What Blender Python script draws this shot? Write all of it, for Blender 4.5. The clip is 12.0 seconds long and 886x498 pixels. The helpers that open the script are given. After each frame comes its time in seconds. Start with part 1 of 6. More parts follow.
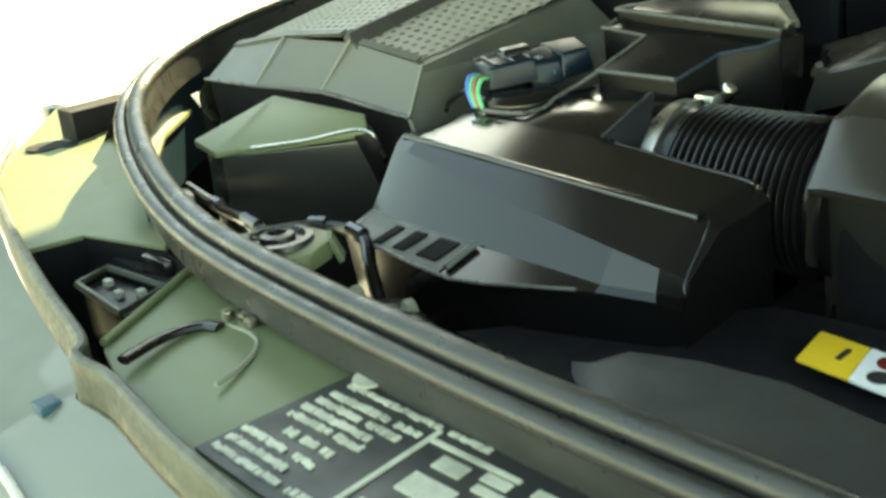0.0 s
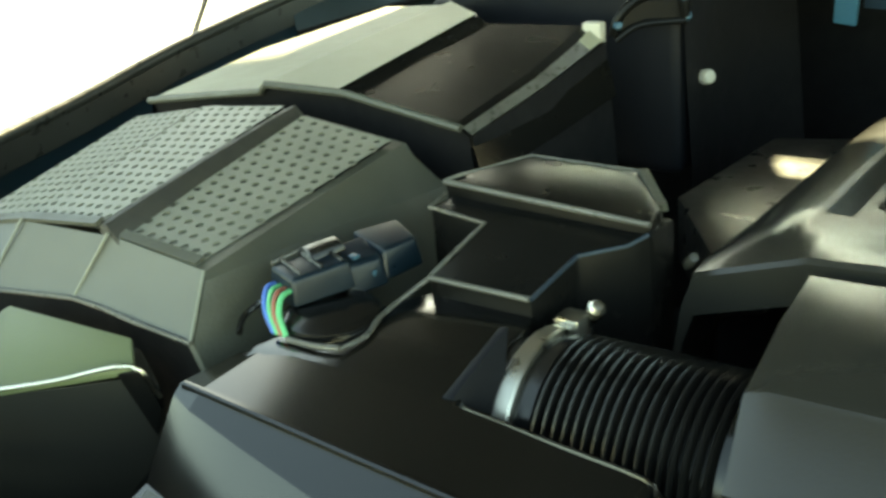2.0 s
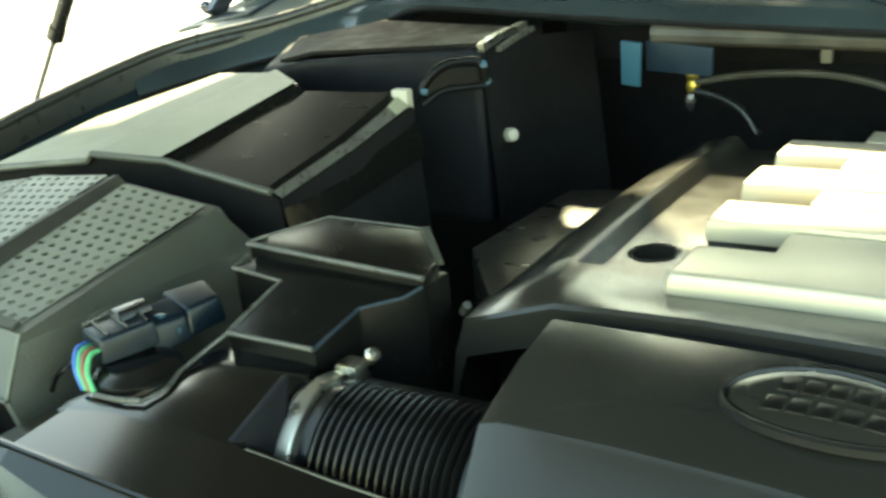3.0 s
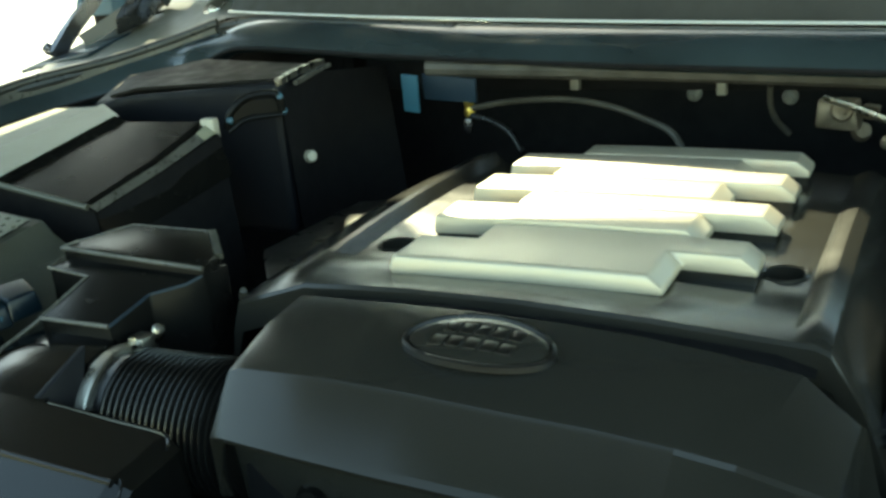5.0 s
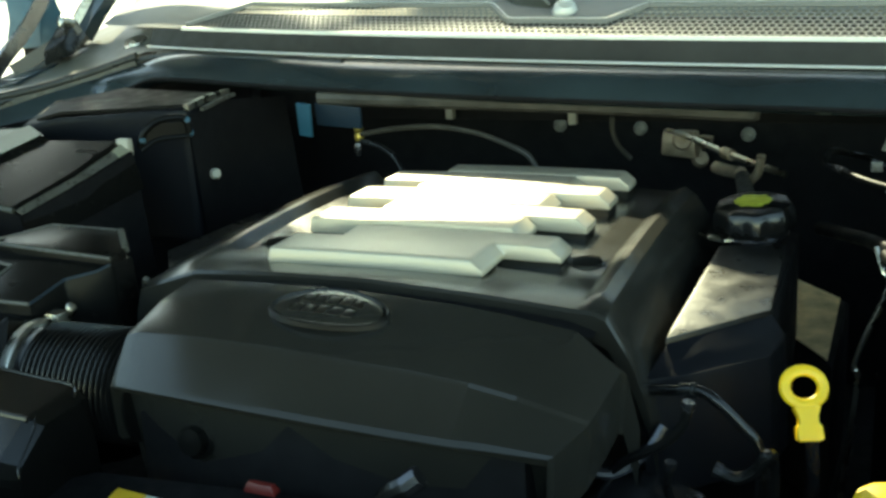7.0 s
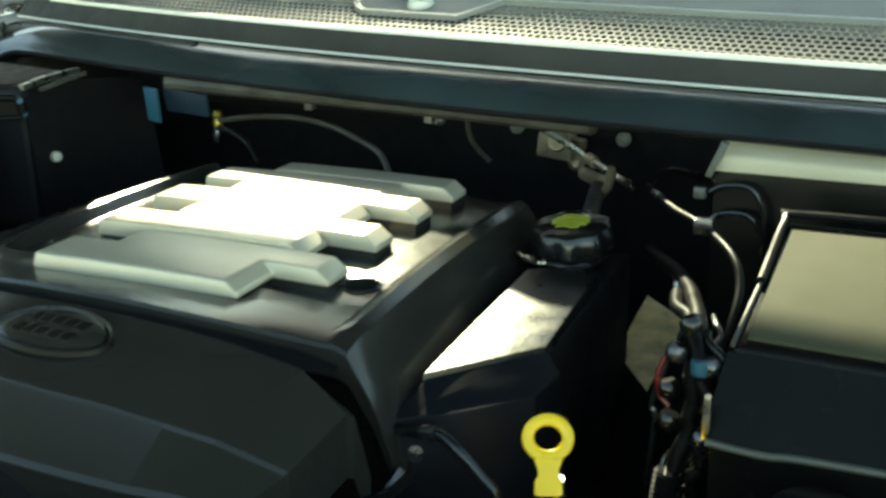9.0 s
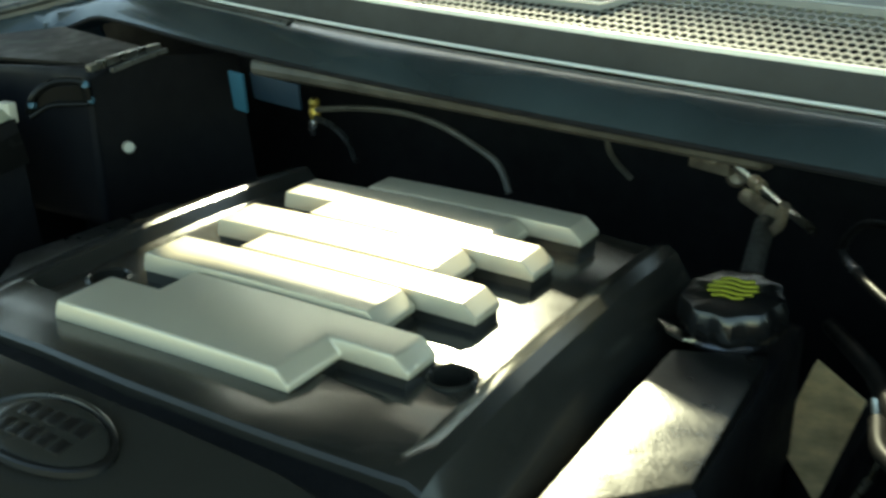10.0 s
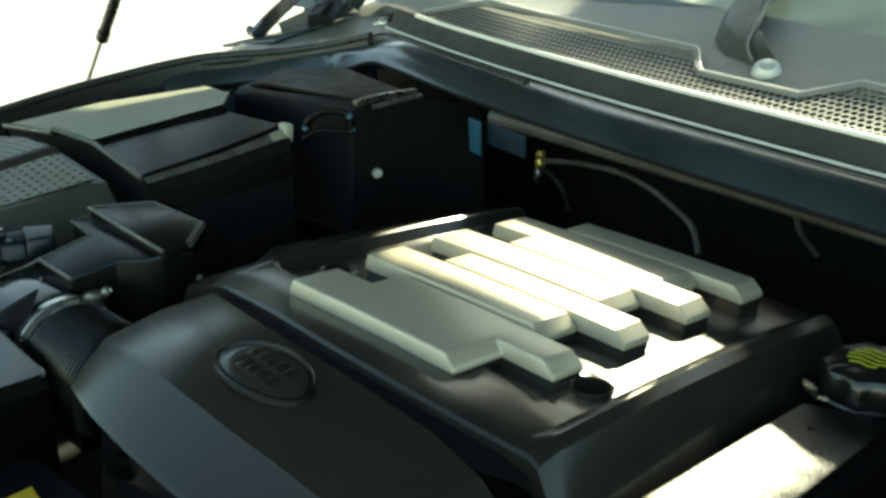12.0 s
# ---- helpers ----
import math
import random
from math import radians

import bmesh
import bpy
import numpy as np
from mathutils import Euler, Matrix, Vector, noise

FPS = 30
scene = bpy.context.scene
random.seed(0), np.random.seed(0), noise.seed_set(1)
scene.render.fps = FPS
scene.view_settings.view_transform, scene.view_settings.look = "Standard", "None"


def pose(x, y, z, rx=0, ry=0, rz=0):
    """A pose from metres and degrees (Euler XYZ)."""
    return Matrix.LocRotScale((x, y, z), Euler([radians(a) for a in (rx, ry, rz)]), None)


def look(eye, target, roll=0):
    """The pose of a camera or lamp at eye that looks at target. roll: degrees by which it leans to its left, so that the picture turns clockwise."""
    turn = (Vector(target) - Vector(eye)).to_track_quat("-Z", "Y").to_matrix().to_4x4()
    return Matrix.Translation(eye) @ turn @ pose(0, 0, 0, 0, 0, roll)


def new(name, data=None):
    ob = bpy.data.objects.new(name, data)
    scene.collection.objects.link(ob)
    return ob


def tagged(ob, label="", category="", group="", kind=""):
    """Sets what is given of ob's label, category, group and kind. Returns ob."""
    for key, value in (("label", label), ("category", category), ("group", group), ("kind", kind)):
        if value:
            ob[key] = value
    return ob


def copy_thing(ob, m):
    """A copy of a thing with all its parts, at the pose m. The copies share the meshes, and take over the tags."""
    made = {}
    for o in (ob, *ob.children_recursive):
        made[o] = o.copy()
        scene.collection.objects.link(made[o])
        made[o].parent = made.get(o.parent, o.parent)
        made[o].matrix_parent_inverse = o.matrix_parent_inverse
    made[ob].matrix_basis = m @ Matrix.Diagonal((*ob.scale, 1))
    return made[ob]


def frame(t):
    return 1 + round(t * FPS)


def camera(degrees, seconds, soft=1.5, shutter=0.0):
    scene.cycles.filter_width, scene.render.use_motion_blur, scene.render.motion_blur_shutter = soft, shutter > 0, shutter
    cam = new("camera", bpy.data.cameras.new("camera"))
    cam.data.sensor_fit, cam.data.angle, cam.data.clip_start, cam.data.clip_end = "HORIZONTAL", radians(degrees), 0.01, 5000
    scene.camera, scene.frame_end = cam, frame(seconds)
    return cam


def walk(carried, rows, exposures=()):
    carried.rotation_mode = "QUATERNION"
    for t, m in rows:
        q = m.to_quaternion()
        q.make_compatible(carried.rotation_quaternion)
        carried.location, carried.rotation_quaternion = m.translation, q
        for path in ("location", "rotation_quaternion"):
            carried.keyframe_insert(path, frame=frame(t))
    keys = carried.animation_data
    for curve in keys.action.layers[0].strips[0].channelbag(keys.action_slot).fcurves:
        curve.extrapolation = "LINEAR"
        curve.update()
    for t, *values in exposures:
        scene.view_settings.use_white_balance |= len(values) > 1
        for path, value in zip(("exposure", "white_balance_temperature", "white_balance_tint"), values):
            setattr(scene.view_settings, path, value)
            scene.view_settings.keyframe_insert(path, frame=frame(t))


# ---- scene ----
cam = camera(44.4, 12.0, soft=2.9, shutter=0.35)
# seconds, place in metres, turn in degrees
ROWS = [
    (0.0, 0.1356, -0.5745, 1.1923, 69.58, 5.55, 47.68),
    (0.5, 0.0860, -0.5358, 1.2131, 69.28, 4.62, 46.55),
    (1.0, 0.0214, -0.4901, 1.2229, 69.00, 3.29, 43.51),
    (1.5, -0.0114, -0.4444, 1.2465, 69.01, 3.93, 40.49),
    (2.0, 0.0008, -0.4270, 1.2627, 68.97, 4.86, 37.21),
    (2.5, 0.0501, -0.4352, 1.2834, 69.67, 5.52, 34.38),
    (3.0, 0.0913, -0.4433, 1.2917, 70.55, 4.78, 31.26),
    (3.5, 0.1279, -0.4452, 1.2840, 70.66, 5.11, 28.80),
    (5.5, 0.3008, -0.5949, 1.3166, 73.15, 3.60, 23.83),
    (6.0, 0.3352, -0.6435, 1.3166, 74.89, 2.78, 22.27),
    (6.5, 0.3507, -0.6788, 1.3175, 74.28, 3.65, 21.61),
    (8.5, 0.5366, -0.6428, 1.3376, 72.42, 1.76, 24.75),
    (9.0, 0.5463, -0.5420, 1.3463, 71.56, 1.00, 23.45),
    (9.5, 0.5124, -0.4313, 1.3637, 70.15, 0.29, 25.47),
    (10.0, 0.4582, -0.3286, 1.3650, 68.40, 0.27, 31.10),
    (10.5, 0.4127, -0.2802, 1.3699, 68.53, -0.52, 34.87),
    (11.0, 0.4048, -0.2840, 1.3822, 69.12, -0.69, 37.88),
    (11.5, 0.4462, -0.3485, 1.3830, 69.55, -2.04, 41.55),
    (12.0, 0.5927, -0.4033, 1.3867, 71.44, -2.76, 46.59),
]
EXPOSURES = [(0.0, 3.2, 12000, -10), (1.5, 3.15, 11700, -11), (3.5, 3.3, 10200, -13), (5.5, 2.37, 8700, -14), (9.0, 2.33, 8600, -14), (12.0, 1.9, 8500, -14)]
walk(cam, [(t, pose(*p)) for t, *p in ROWS], EXPOSURES)

# ---- light ----
# low sun from behind the car, to its right-hand side; the raised bonnet shades most of the bay
SUN_WAY = Vector((-0.415, 0.760, 0.600))
world = bpy.data.worlds.new("sky")
scene.world = world
world.use_nodes = True
wn = world.node_tree.nodes
sky = wn.new("ShaderNodeTexSky")
sky.sky_type, sky.sun_disc = "NISHITA", False
sky.air_density, sky.dust_density, sky.ozone_density = 0.9, 0.5, 0.5
sky.sun_elevation = math.asin(SUN_WAY.normalized().z)
sky.sun_rotation = math.atan2(SUN_WAY.x, SUN_WAY.y)
world.node_tree.links.new(sky.outputs[0], wn["Background"].inputs[0])
wn["Background"].inputs[1].default_value = 0.13
sun_data = bpy.data.lights.new("sun", "SUN")
sun_data.energy, sun_data.angle, sun_data.color = 3.6, radians(1.6), (1.0, 0.96, 0.88)
sun = new("sun", sun_data)
sun.matrix_world = look(SUN_WAY * 30, (0, 0, 0))


# ---- materials ----
def material(name, colour, rough=0.5, metal=0.0, grain=0.0, grain_size=400.0, stain=0.25, stain_size=9.0, wear=0.12, coat=0.0, spec=0.5):
    """A surface with two scales of variation: stains in its colour and gloss, and a fine grain in its relief."""
    m = bpy.data.materials.new(name)
    m.use_nodes = True
    n, l = m.node_tree.nodes, m.node_tree.links
    b = n["Principled BSDF"]
    b.inputs["Metallic"].default_value = metal
    b.inputs["Coat Weight"].default_value = coat
    b.inputs["Specular IOR Level"].default_value = spec
    co = n.new("ShaderNodeTexCoord")
    big = n.new("ShaderNodeTexNoise")
    big.inputs["Scale"].default_value, big.inputs["Detail"].default_value = stain_size, 6
    l.new(co.outputs["Object"], big.inputs["Vector"])
    ramp = n.new("ShaderNodeMapRange")
    ramp.inputs[1].default_value, ramp.inputs[2].default_value = 0.3, 0.7
    ramp.inputs[3].default_value, ramp.inputs[4].default_value = 1 - stain, 1 + stain
    l.new(big.outputs[0], ramp.inputs[0])
    mul = n.new("ShaderNodeVectorMath")
    mul.operation = "SCALE"
    mul.inputs[0].default_value = colour
    l.new(ramp.outputs[0], mul.inputs["Scale"])
    l.new(mul.outputs[0], b.inputs["Base Color"])
    fine = n.new("ShaderNodeTexNoise")
    fine.inputs["Scale"].default_value, fine.inputs["Detail"].default_value = stain_size * 5, 4
    l.new(co.outputs["Object"], fine.inputs["Vector"])
    rr = n.new("ShaderNodeMapRange")
    rr.inputs[1].default_value, rr.inputs[2].default_value = 0.3, 0.7
    rr.inputs[3].default_value, rr.inputs[4].default_value = max(0.02, rough - wear), min(1, rough + wear)
    l.new(fine.outputs[0], rr.inputs[0])
    l.new(rr.outputs[0], b.inputs["Roughness"])
    if grain:
        g = n.new("ShaderNodeTexNoise")
        g.inputs["Scale"].default_value = grain_size
        l.new(co.outputs["Object"], g.inputs["Vector"])
        bump = n.new("ShaderNodeBump")
        bump.inputs["Strength"].default_value, bump.inputs["Distance"].default_value = grain, 0.001
        l.new(g.outputs[0], bump.inputs["Height"])
        l.new(bump.outputs[0], b.inputs["Normal"])
    return m


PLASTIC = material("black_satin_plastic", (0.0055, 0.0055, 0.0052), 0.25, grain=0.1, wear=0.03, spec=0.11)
COVER = material("dark_grey_cover_plastic", (0.023, 0.0225, 0.0195), 0.19, wear=0.02, stain=0.12, spec=0.42, grain=0.06, grain_size=500)
BADGE = material("dark_badge_metal", (0.006, 0.006, 0.006), 0.3, stain=0.1, wear=0.04)
GLOSS = material("black_gloss_plastic", (0.006, 0.006, 0.006), 0.2, grain=0.08, wear=0.05)
GREY = material("grey_satin_plastic", (0.062, 0.063, 0.050), 0.42, grain=0.3)
DUST_GREY = material("dusty_grey_plastic", (0.105, 0.105, 0.088), 0.42, stain=0.15, wear=0.06)
SAGE = material("pale_sage_plastic", (0.17, 0.175, 0.14), 0.45, stain=0.1, wear=0.05)
COWL = material("grey_cowl_plastic", (0.19, 0.19, 0.178), 0.55, grain=0.2, spec=0.35, stain=0.08, wear=0.04)
RUBBER = material("black_rubber", (0.011, 0.0115, 0.0115), 0.27, grain=0.2)
SEALING = material("worn_rubber_seal", (0.026, 0.027, 0.025), 0.34, grain=0.15, stain=0.3, stain_size=14, wear=0.1)
LOOM = material("dull_black_loom", (0.005, 0.005, 0.005), 0.45, wear=0.1, spec=0.08)
HOSE = material("ribbed_hose_rubber", (0.007, 0.007, 0.007), 0.19, wear=0.03, spec=0.45)
FIN = material("champagne_paint", (0.53, 0.475, 0.37), 0.33, metal=0.32, stain=0.035, grain=0.05, wear=0.02)
ALLOY = material("cast_alloy", (0.085, 0.085, 0.081), 0.32, metal=0.92, grain=0.2, grain_size=350, stain=0.2, stain_size=11, wear=0.07)
ZINC = material("zinc_steel", (0.50, 0.48, 0.42), 0.30, metal=1.0, stain=0.2)
STEEL_DARK = material("dark_steel_tube", (0.10, 0.10, 0.11), 0.22, metal=0.9)
PAINT = material("dark_blue_body_paint", (0.009, 0.023, 0.033), 0.30, coat=0.4, stain=0.1, wear=0.025)
SILVER = material("pale_body_paint", (0.42, 0.42, 0.39), 0.32, metal=0.4, coat=0.5, stain=0.06)
BLACKOUT = material("grimy_black_metal_and_shade", (0.005, 0.005, 0.006), 0.75, grain=0.4, grain_size=120, spec=0.2)
NAVY = material("navy_black_shield", (0.006, 0.0068, 0.009), 0.5, spec=0.12)
YELLOW = material("yellow_handle_plastic", (0.98, 0.62, 0.03), 0.4, stain=0.06)
INK_YELLOW = material("yellow_green_print", (0.36, 0.37, 0.03), 0.5, stain=0.1)
LABEL_YELLOW = material("yellow_label", (0.80, 0.50, 0.04), 0.45, stain=0.08)
LABEL_WHITE = material("white_label", (0.78, 0.78, 0.74), 0.45, stain=0.06)
RED = material("red_plastic", (0.13, 0.010, 0.008), 0.4)
INK = material("black_print", (0.02, 0.02, 0.02), 0.5)
PALE_PRINT = material("pale_print", (0.46, 0.46, 0.37), 0.5, stain=0.3, stain_size=60)
BRASS = material("brass_fitting", (0.55, 0.40, 0.10), 0.35, metal=0.8)
CLIP = material("off_white_clip", (0.40, 0.38, 0.32), 0.5)
STUD = material("dull_stud_plastic", (0.20, 0.19, 0.165), 0.5)
CONNECTOR = material("blue_black_connector", (0.003, 0.010, 0.017), 0.33, wear=0.06, spec=0.35)
WIRE_GREEN = material("green_wire", (0.10, 0.45, 0.20), 0.4)
WIRE_BLUE = material("blue_wire", (0.05, 0.15, 0.50), 0.4)
WIRE_RED = material("brown_red_wire", (0.30, 0.10, 0.07), 0.4)
FOIL = material("blue_painted_bracket", (0.018, 0.075, 0.115), 0.45)
BLUE_PLATE = material("dull_blue_plate", (0.006, 0.017, 0.030), 0.5)
PAPER = material("tan_paper_label", (0.66, 0.49, 0.26), 0.7, stain=0.35, stain_size=40)
CONCRETE = material("pale_concrete", (0.48, 0.47, 0.43), 0.85, grain=0.5, grain_size=60, stain=0.15, stain_size=0.8)
SKY_BLOCK = material("dark_sky_block", (0.050, 0.052, 0.047), 0.9, grain=0.4, grain_size=20, stain=0.2, stain_size=0.4)
UNDERSIDE = material("grey_bonnet_underside", (0.020, 0.021, 0.021), 0.5, stain=0.1, spec=0.2)
FELT = material("beige_cabin_reflector", (0.38, 0.34, 0.26), 0.85, grain=0.6, grain_size=90)
LENS = material("headlamp_lens", (0.15, 0.165, 0.13), 0.4, coat=0.25, stain=0.06, wear=0.04)
SLAM = material("olive_grey_panel", (0.138, 0.158, 0.080), 0.42, grain=0.1, spec=0.35, stain=0.05, wear=0.03)
INTAKE = material("satin_black_duct_plastic", (0.0045, 0.0045, 0.0043), 0.15, wear=0.0, spec=0.6)
LIDTOP = material("lit_olive_lid", (0.060, 0.059, 0.037), 0.72, grain=0.1, stain=0.2, stain_size=5, wear=0.03, spec=0.08)
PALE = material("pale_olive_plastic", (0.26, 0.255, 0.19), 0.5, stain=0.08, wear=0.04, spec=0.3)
DUSTY = material("dusty_olive_plastic", (0.060, 0.064, 0.044), 0.45, stain=0.3, stain_size=40)
RAIL = material("grimy_grey_brown_metal", (0.060, 0.056, 0.048), 0.5, stain=0.35, stain_size=30, spec=0.3)
LID = material("lit_pale_lid", (0.48, 0.43, 0.32), 0.5, grain=0.1, stain=0.06, wear=0.03)
SLATE = material("matt_dark_grey_duct", (0.032, 0.031, 0.027), 0.6, grain=0.2)
# lighter grey, mostly for beads that paint the sky's highlight along rounded edges
EDGE = material("grey_edge_highlight_and_wear", (0.085, 0.082, 0.072), 0.32, stain=0.35, stain_size=30, wear=0.1)
# bright tone that paints highlight lines on scuttle and grille edges
TRIM = material("bright_highlight_trim", (0.60, 0.61, 0.58), 0.35, metal=0.3, stain=0.06, stain_size=20, wear=0.04)
BRONZE = material("tarnished_bronze_metal", (0.40, 0.31, 0.22), 0.42, metal=0.6, stain=0.35, stain_size=35)
FASCIA = material("slate_blue_fascia_paint", (0.020, 0.031, 0.036), 0.2, coat=0.3, stain=0.4, stain_size=6, wear=0.06)
GLASS = bpy.data.materials.new("windscreen_glass")
GLASS.use_nodes = True
gb = GLASS.node_tree.nodes["Principled BSDF"]
gb.inputs["Transmission Weight"].default_value, gb.inputs["Roughness"].default_value = 1.0, 0.02
gb.inputs["Base Color"].default_value = (0.75, 0.85, 0.80, 1)

# ---- building helpers ----
# the plan below is drawn at 1 : 0.86 with its zero at the middle of the engine cover's front; PLAN turns it into metres
PLAN = Matrix.Translation((0, 0, 0.19)) @ Matrix.Diagonal((0.86, 0.86, 0.86, 1))


def part(name, bm, mat, parent=None, label="", sharp=32):
    """One mesh object from a bmesh in plan units, under a thing or part."""
    bm.transform(PLAN)
    bmesh.ops.recalc_face_normals(bm, faces=bm.faces)
    for f in bm.faces:
        f.smooth = True
    for e in bm.edges:
        if len(e.link_faces) == 2 and e.calc_face_angle(0) > radians(sharp):
            e.smooth = False
    me = bpy.data.meshes.new(name)
    bm.to_mesh(me)
    bm.free()
    me.materials.append(mat)
    return hung(new(name, me), parent, label)


def hung(ob, parent, label):
    if parent:
        ob.parent = parent
        if parent.data is None:
            ob.matrix_parent_inverse = Matrix.Translation(-parent.location)
    if label:
        ob["label"] = label
    return ob


def thing(name, label, category, at, group=""):
    """An Empty at the base of a thing, at a place of the plan."""
    ob = new(name)
    ob.location = PLAN @ Vector(at)
    ob.empty_display_size = 0.02
    return tagged(ob, label, category, group)


def bevelled(bm, width, segments=2, angle=25):
    edges = [e for e in bm.edges if len(e.link_faces) == 2 and e.calc_face_angle(0) > radians(angle)]
    if width:
        bmesh.ops.bevel(bm, geom=edges, offset=width, segments=segments, profile=0.6, affect="EDGES", clamp_overlap=True)
    return bm


def loft(loops, closed=True, caps=True, bevel=0.0, segments=2, angle=25):
    """A skin over loops of equally many points; closed: each loop is a ring."""
    bm = bmesh.new()
    rows = [[bm.verts.new(p) for p in loop] for loop in loops]
    n = len(rows[0])
    for a, b in zip(rows, rows[1:]):
        for i in range(n if closed else n - 1):
            j = (i + 1) % n
            bm.faces.new((a[i], a[j], b[j], b[i]))
    if caps and closed:
        bm.faces.new(rows[0][::-1])
        bm.faces.new(rows[-1])
    bmesh.ops.recalc_face_normals(bm, faces=bm.faces)
    return bevelled(bm, bevel, segments, angle)


def prism(top, drop, bevel=0.004, taper=0.0, segments=2):
    """A block under a polygon of (x, y, z) corners, which reaches down to the height drop."""
    cx = sum(p[0] for p in top) / len(top)
    cy = sum(p[1] for p in top) / len(top)
    low = [(p[0] + (p[0] - cx) * taper, p[1] + (p[1] - cy) * taper, drop) for p in top]
    return loft([low, top], bevel=bevel, segments=segments)


def slab(top, thick, bevel=0.002):
    """A plate of even thickness under a polygon of (x, y, z) corners."""
    return loft([[(x, y, z - thick) for x, y, z in top], top], bevel=bevel)


def panel(corners, thick=0.004, bevel=0.001):
    """A flat or bent sheet of four or more corners, with thickness along its own normal."""
    pts = [Vector(c) for c in corners]
    nrm = Vector()
    for i in range(len(pts)):
        nrm += pts[i].cross(pts[(i + 1) % len(pts)])
    nrm.normalize()
    return loft([[p - nrm * thick for p in pts], pts], bevel=bevel)


def smooth_path(points, steps=8, closed=False):
    pts = [Vector(p) for p in points]
    out = []
    n = len(pts)
    for i in range(n if closed else n - 1):
        p0 = pts[i - 1] if (i or closed) else pts[0] * 2 - pts[1]
        p1, p2 = pts[i], pts[(i + 1) % n]
        p3 = pts[(i + 2) % n] if (closed or i + 2 < n) else p2 * 2 - p1
        for k in range(steps):
            t = k / steps
            out.append(0.5 * (2 * p1 + (p2 - p0) * t + (2 * p0 - 5 * p1 + 4 * p2 - p3) * t * t + (3 * p1 - p0 - 3 * p2 + p3) * t ** 3))
    if not closed:
        out.append(pts[-1])
    return out


def sweep(points, profile, steps=8, smooth=True, up=(0, 0, 1), caps=True):
    """Carries a ring of (side, up) offsets along a path."""
    path = smooth_path(points, steps) if smooth else [Vector(p) for p in points]
    loops = []
    for i, p in enumerate(path):
        d = (path[min(i + 1, len(path) - 1)] - path[max(i - 1, 0)]).normalized()
        side = d.cross(Vector(up))
        side = side.normalized() if side.length > 1e-4 else d.cross(Vector((1, 0, 0))).normalized()
        upw = side.cross(d)
        loops.append([p + side * a + upw * b for a, b in profile])
    return loft(loops, caps=caps)


def ring(r, n=12, squash=1.0):
    return [(r * math.cos(2 * math.pi * i / n), r * squash * math.sin(2 * math.pi * i / n)) for i in range(n)]


def tube(points, r, steps=8, n=10, smooth=True):
    return sweep(points, ring(r, n), steps, smooth)


def lathe(profile, centre, axis=(0, 0, 1), n=28, lobes=0, depth=0.0, cap=True):
    """Turns a profile of (radius, height) round an axis; lobes: grip flutes round the rim."""
    turn = Vector((0, 0, 1)).rotation_difference(Vector(axis)).to_matrix()
    c = Vector(centre)
    loops = []
    for r, h in profile:
        loop = []
        for i in range(n):
            a = 2 * math.pi * i / n
            k = r * (1 + depth * math.cos(lobes * a)) if lobes else r
            loop.append(c + turn @ Vector((k * math.cos(a), k * math.sin(a), h)))
        loops.append(loop)
    return loft(loops, caps=cap)


def perforated(origin, u, v, nu, nv, size=0.5, shift=0.2, thick=0.003, flare=0.0):
    """A sheet of cells with a hole in each, to and fro from row to row: one strip of faces round every hole."""
    o, u, v = Vector(origin), Vector(u), Vector(v)
    nrm = u.cross(v).normalized()
    if nrm.z < 0:
        nrm = -nrm

    def at(s, t):
        return o + u * s * (1 + flare * t) + v * t

    bm = bmesh.new()
    for j in range(nv):
        for i in range(nu):
            outer, inner, deep = [], [], []
            for a, b in ((0, 0), (0.5, 0), (1, 0), (1, 0.5), (1, 1), (0.5, 1), (0, 1), (0, 0.5)):
                w = math.hypot(a - 0.5, b - 0.5)
                ca = 0.5 + (shift if j % 2 else -shift) + (a - 0.5) / w * size / 2
                cb = 0.5 + (b - 0.5) / w * size / 2
                q = at((i + ca) / nu, (j + cb) / nv)
                outer.append(bm.verts.new(at((i + a) / nu, (j + b) / nv)))
                inner.append(bm.verts.new(q))
                deep.append(bm.verts.new(q - nrm * thick))
            for k in range(8):
                m = (k + 1) % 8
                bm.faces.new((outer[k], outer[m], inner[m], inner[k]))
                bm.faces.new((inner[k], inner[m], deep[m], deep[k]))
    return bm


def finish_sheet(name, bm, mat, parent=None, label=""):
    """part() for sheets whose faces already look the right way."""
    bm.transform(PLAN)
    me = bpy.data.meshes.new(name)
    bm.to_mesh(me)
    bm.free()
    me.materials.append(mat)
    return hung(new(name, me), parent, label)


def setting(name, bm, mat, label, category=""):
    return tagged(part(name, bm, mat), label, category or name.replace("_", " "), kind="structure")


def box(x0, x1, y0, y1, z0, z1, bevel=0.003):
    return prism([(x0, y0, z1), (x1, y0, z1), (x1, y1, z1), (x0, y1, z1)], z0, bevel)

# ---- the setting ----
g = bmesh.new()
bmesh.ops.create_grid(g, x_segments=8, y_segments=8, size=600)
for v in g.verts:
    v.co.z = -0.22
setting("ground", g, CONCRETE, "pale sunlit concrete yard round the car", "ground")
# plain unseen walls far off, added on the sun's side to block low sky glow
setting("sky_block_rear", box(-62, -40, 62, 62.5, -0.24, 25.0, 0.02), SKY_BLOCK, "added unseen dark wall that cuts the low sky glow", "wall")
setting("sky_block_side", box(-62.5, -62, -10, 62.5, -0.24, 25.0, 0.02), SKY_BLOCK, "added unseen dark wall that cuts the low sky glow", "wall")


def crest_y(x):
    """The line of the scuttle's front edge across the car."""
    return 0.611 - 0.1 * x + (0.145 * x * x if x < 0 else 0.05 * x * x)


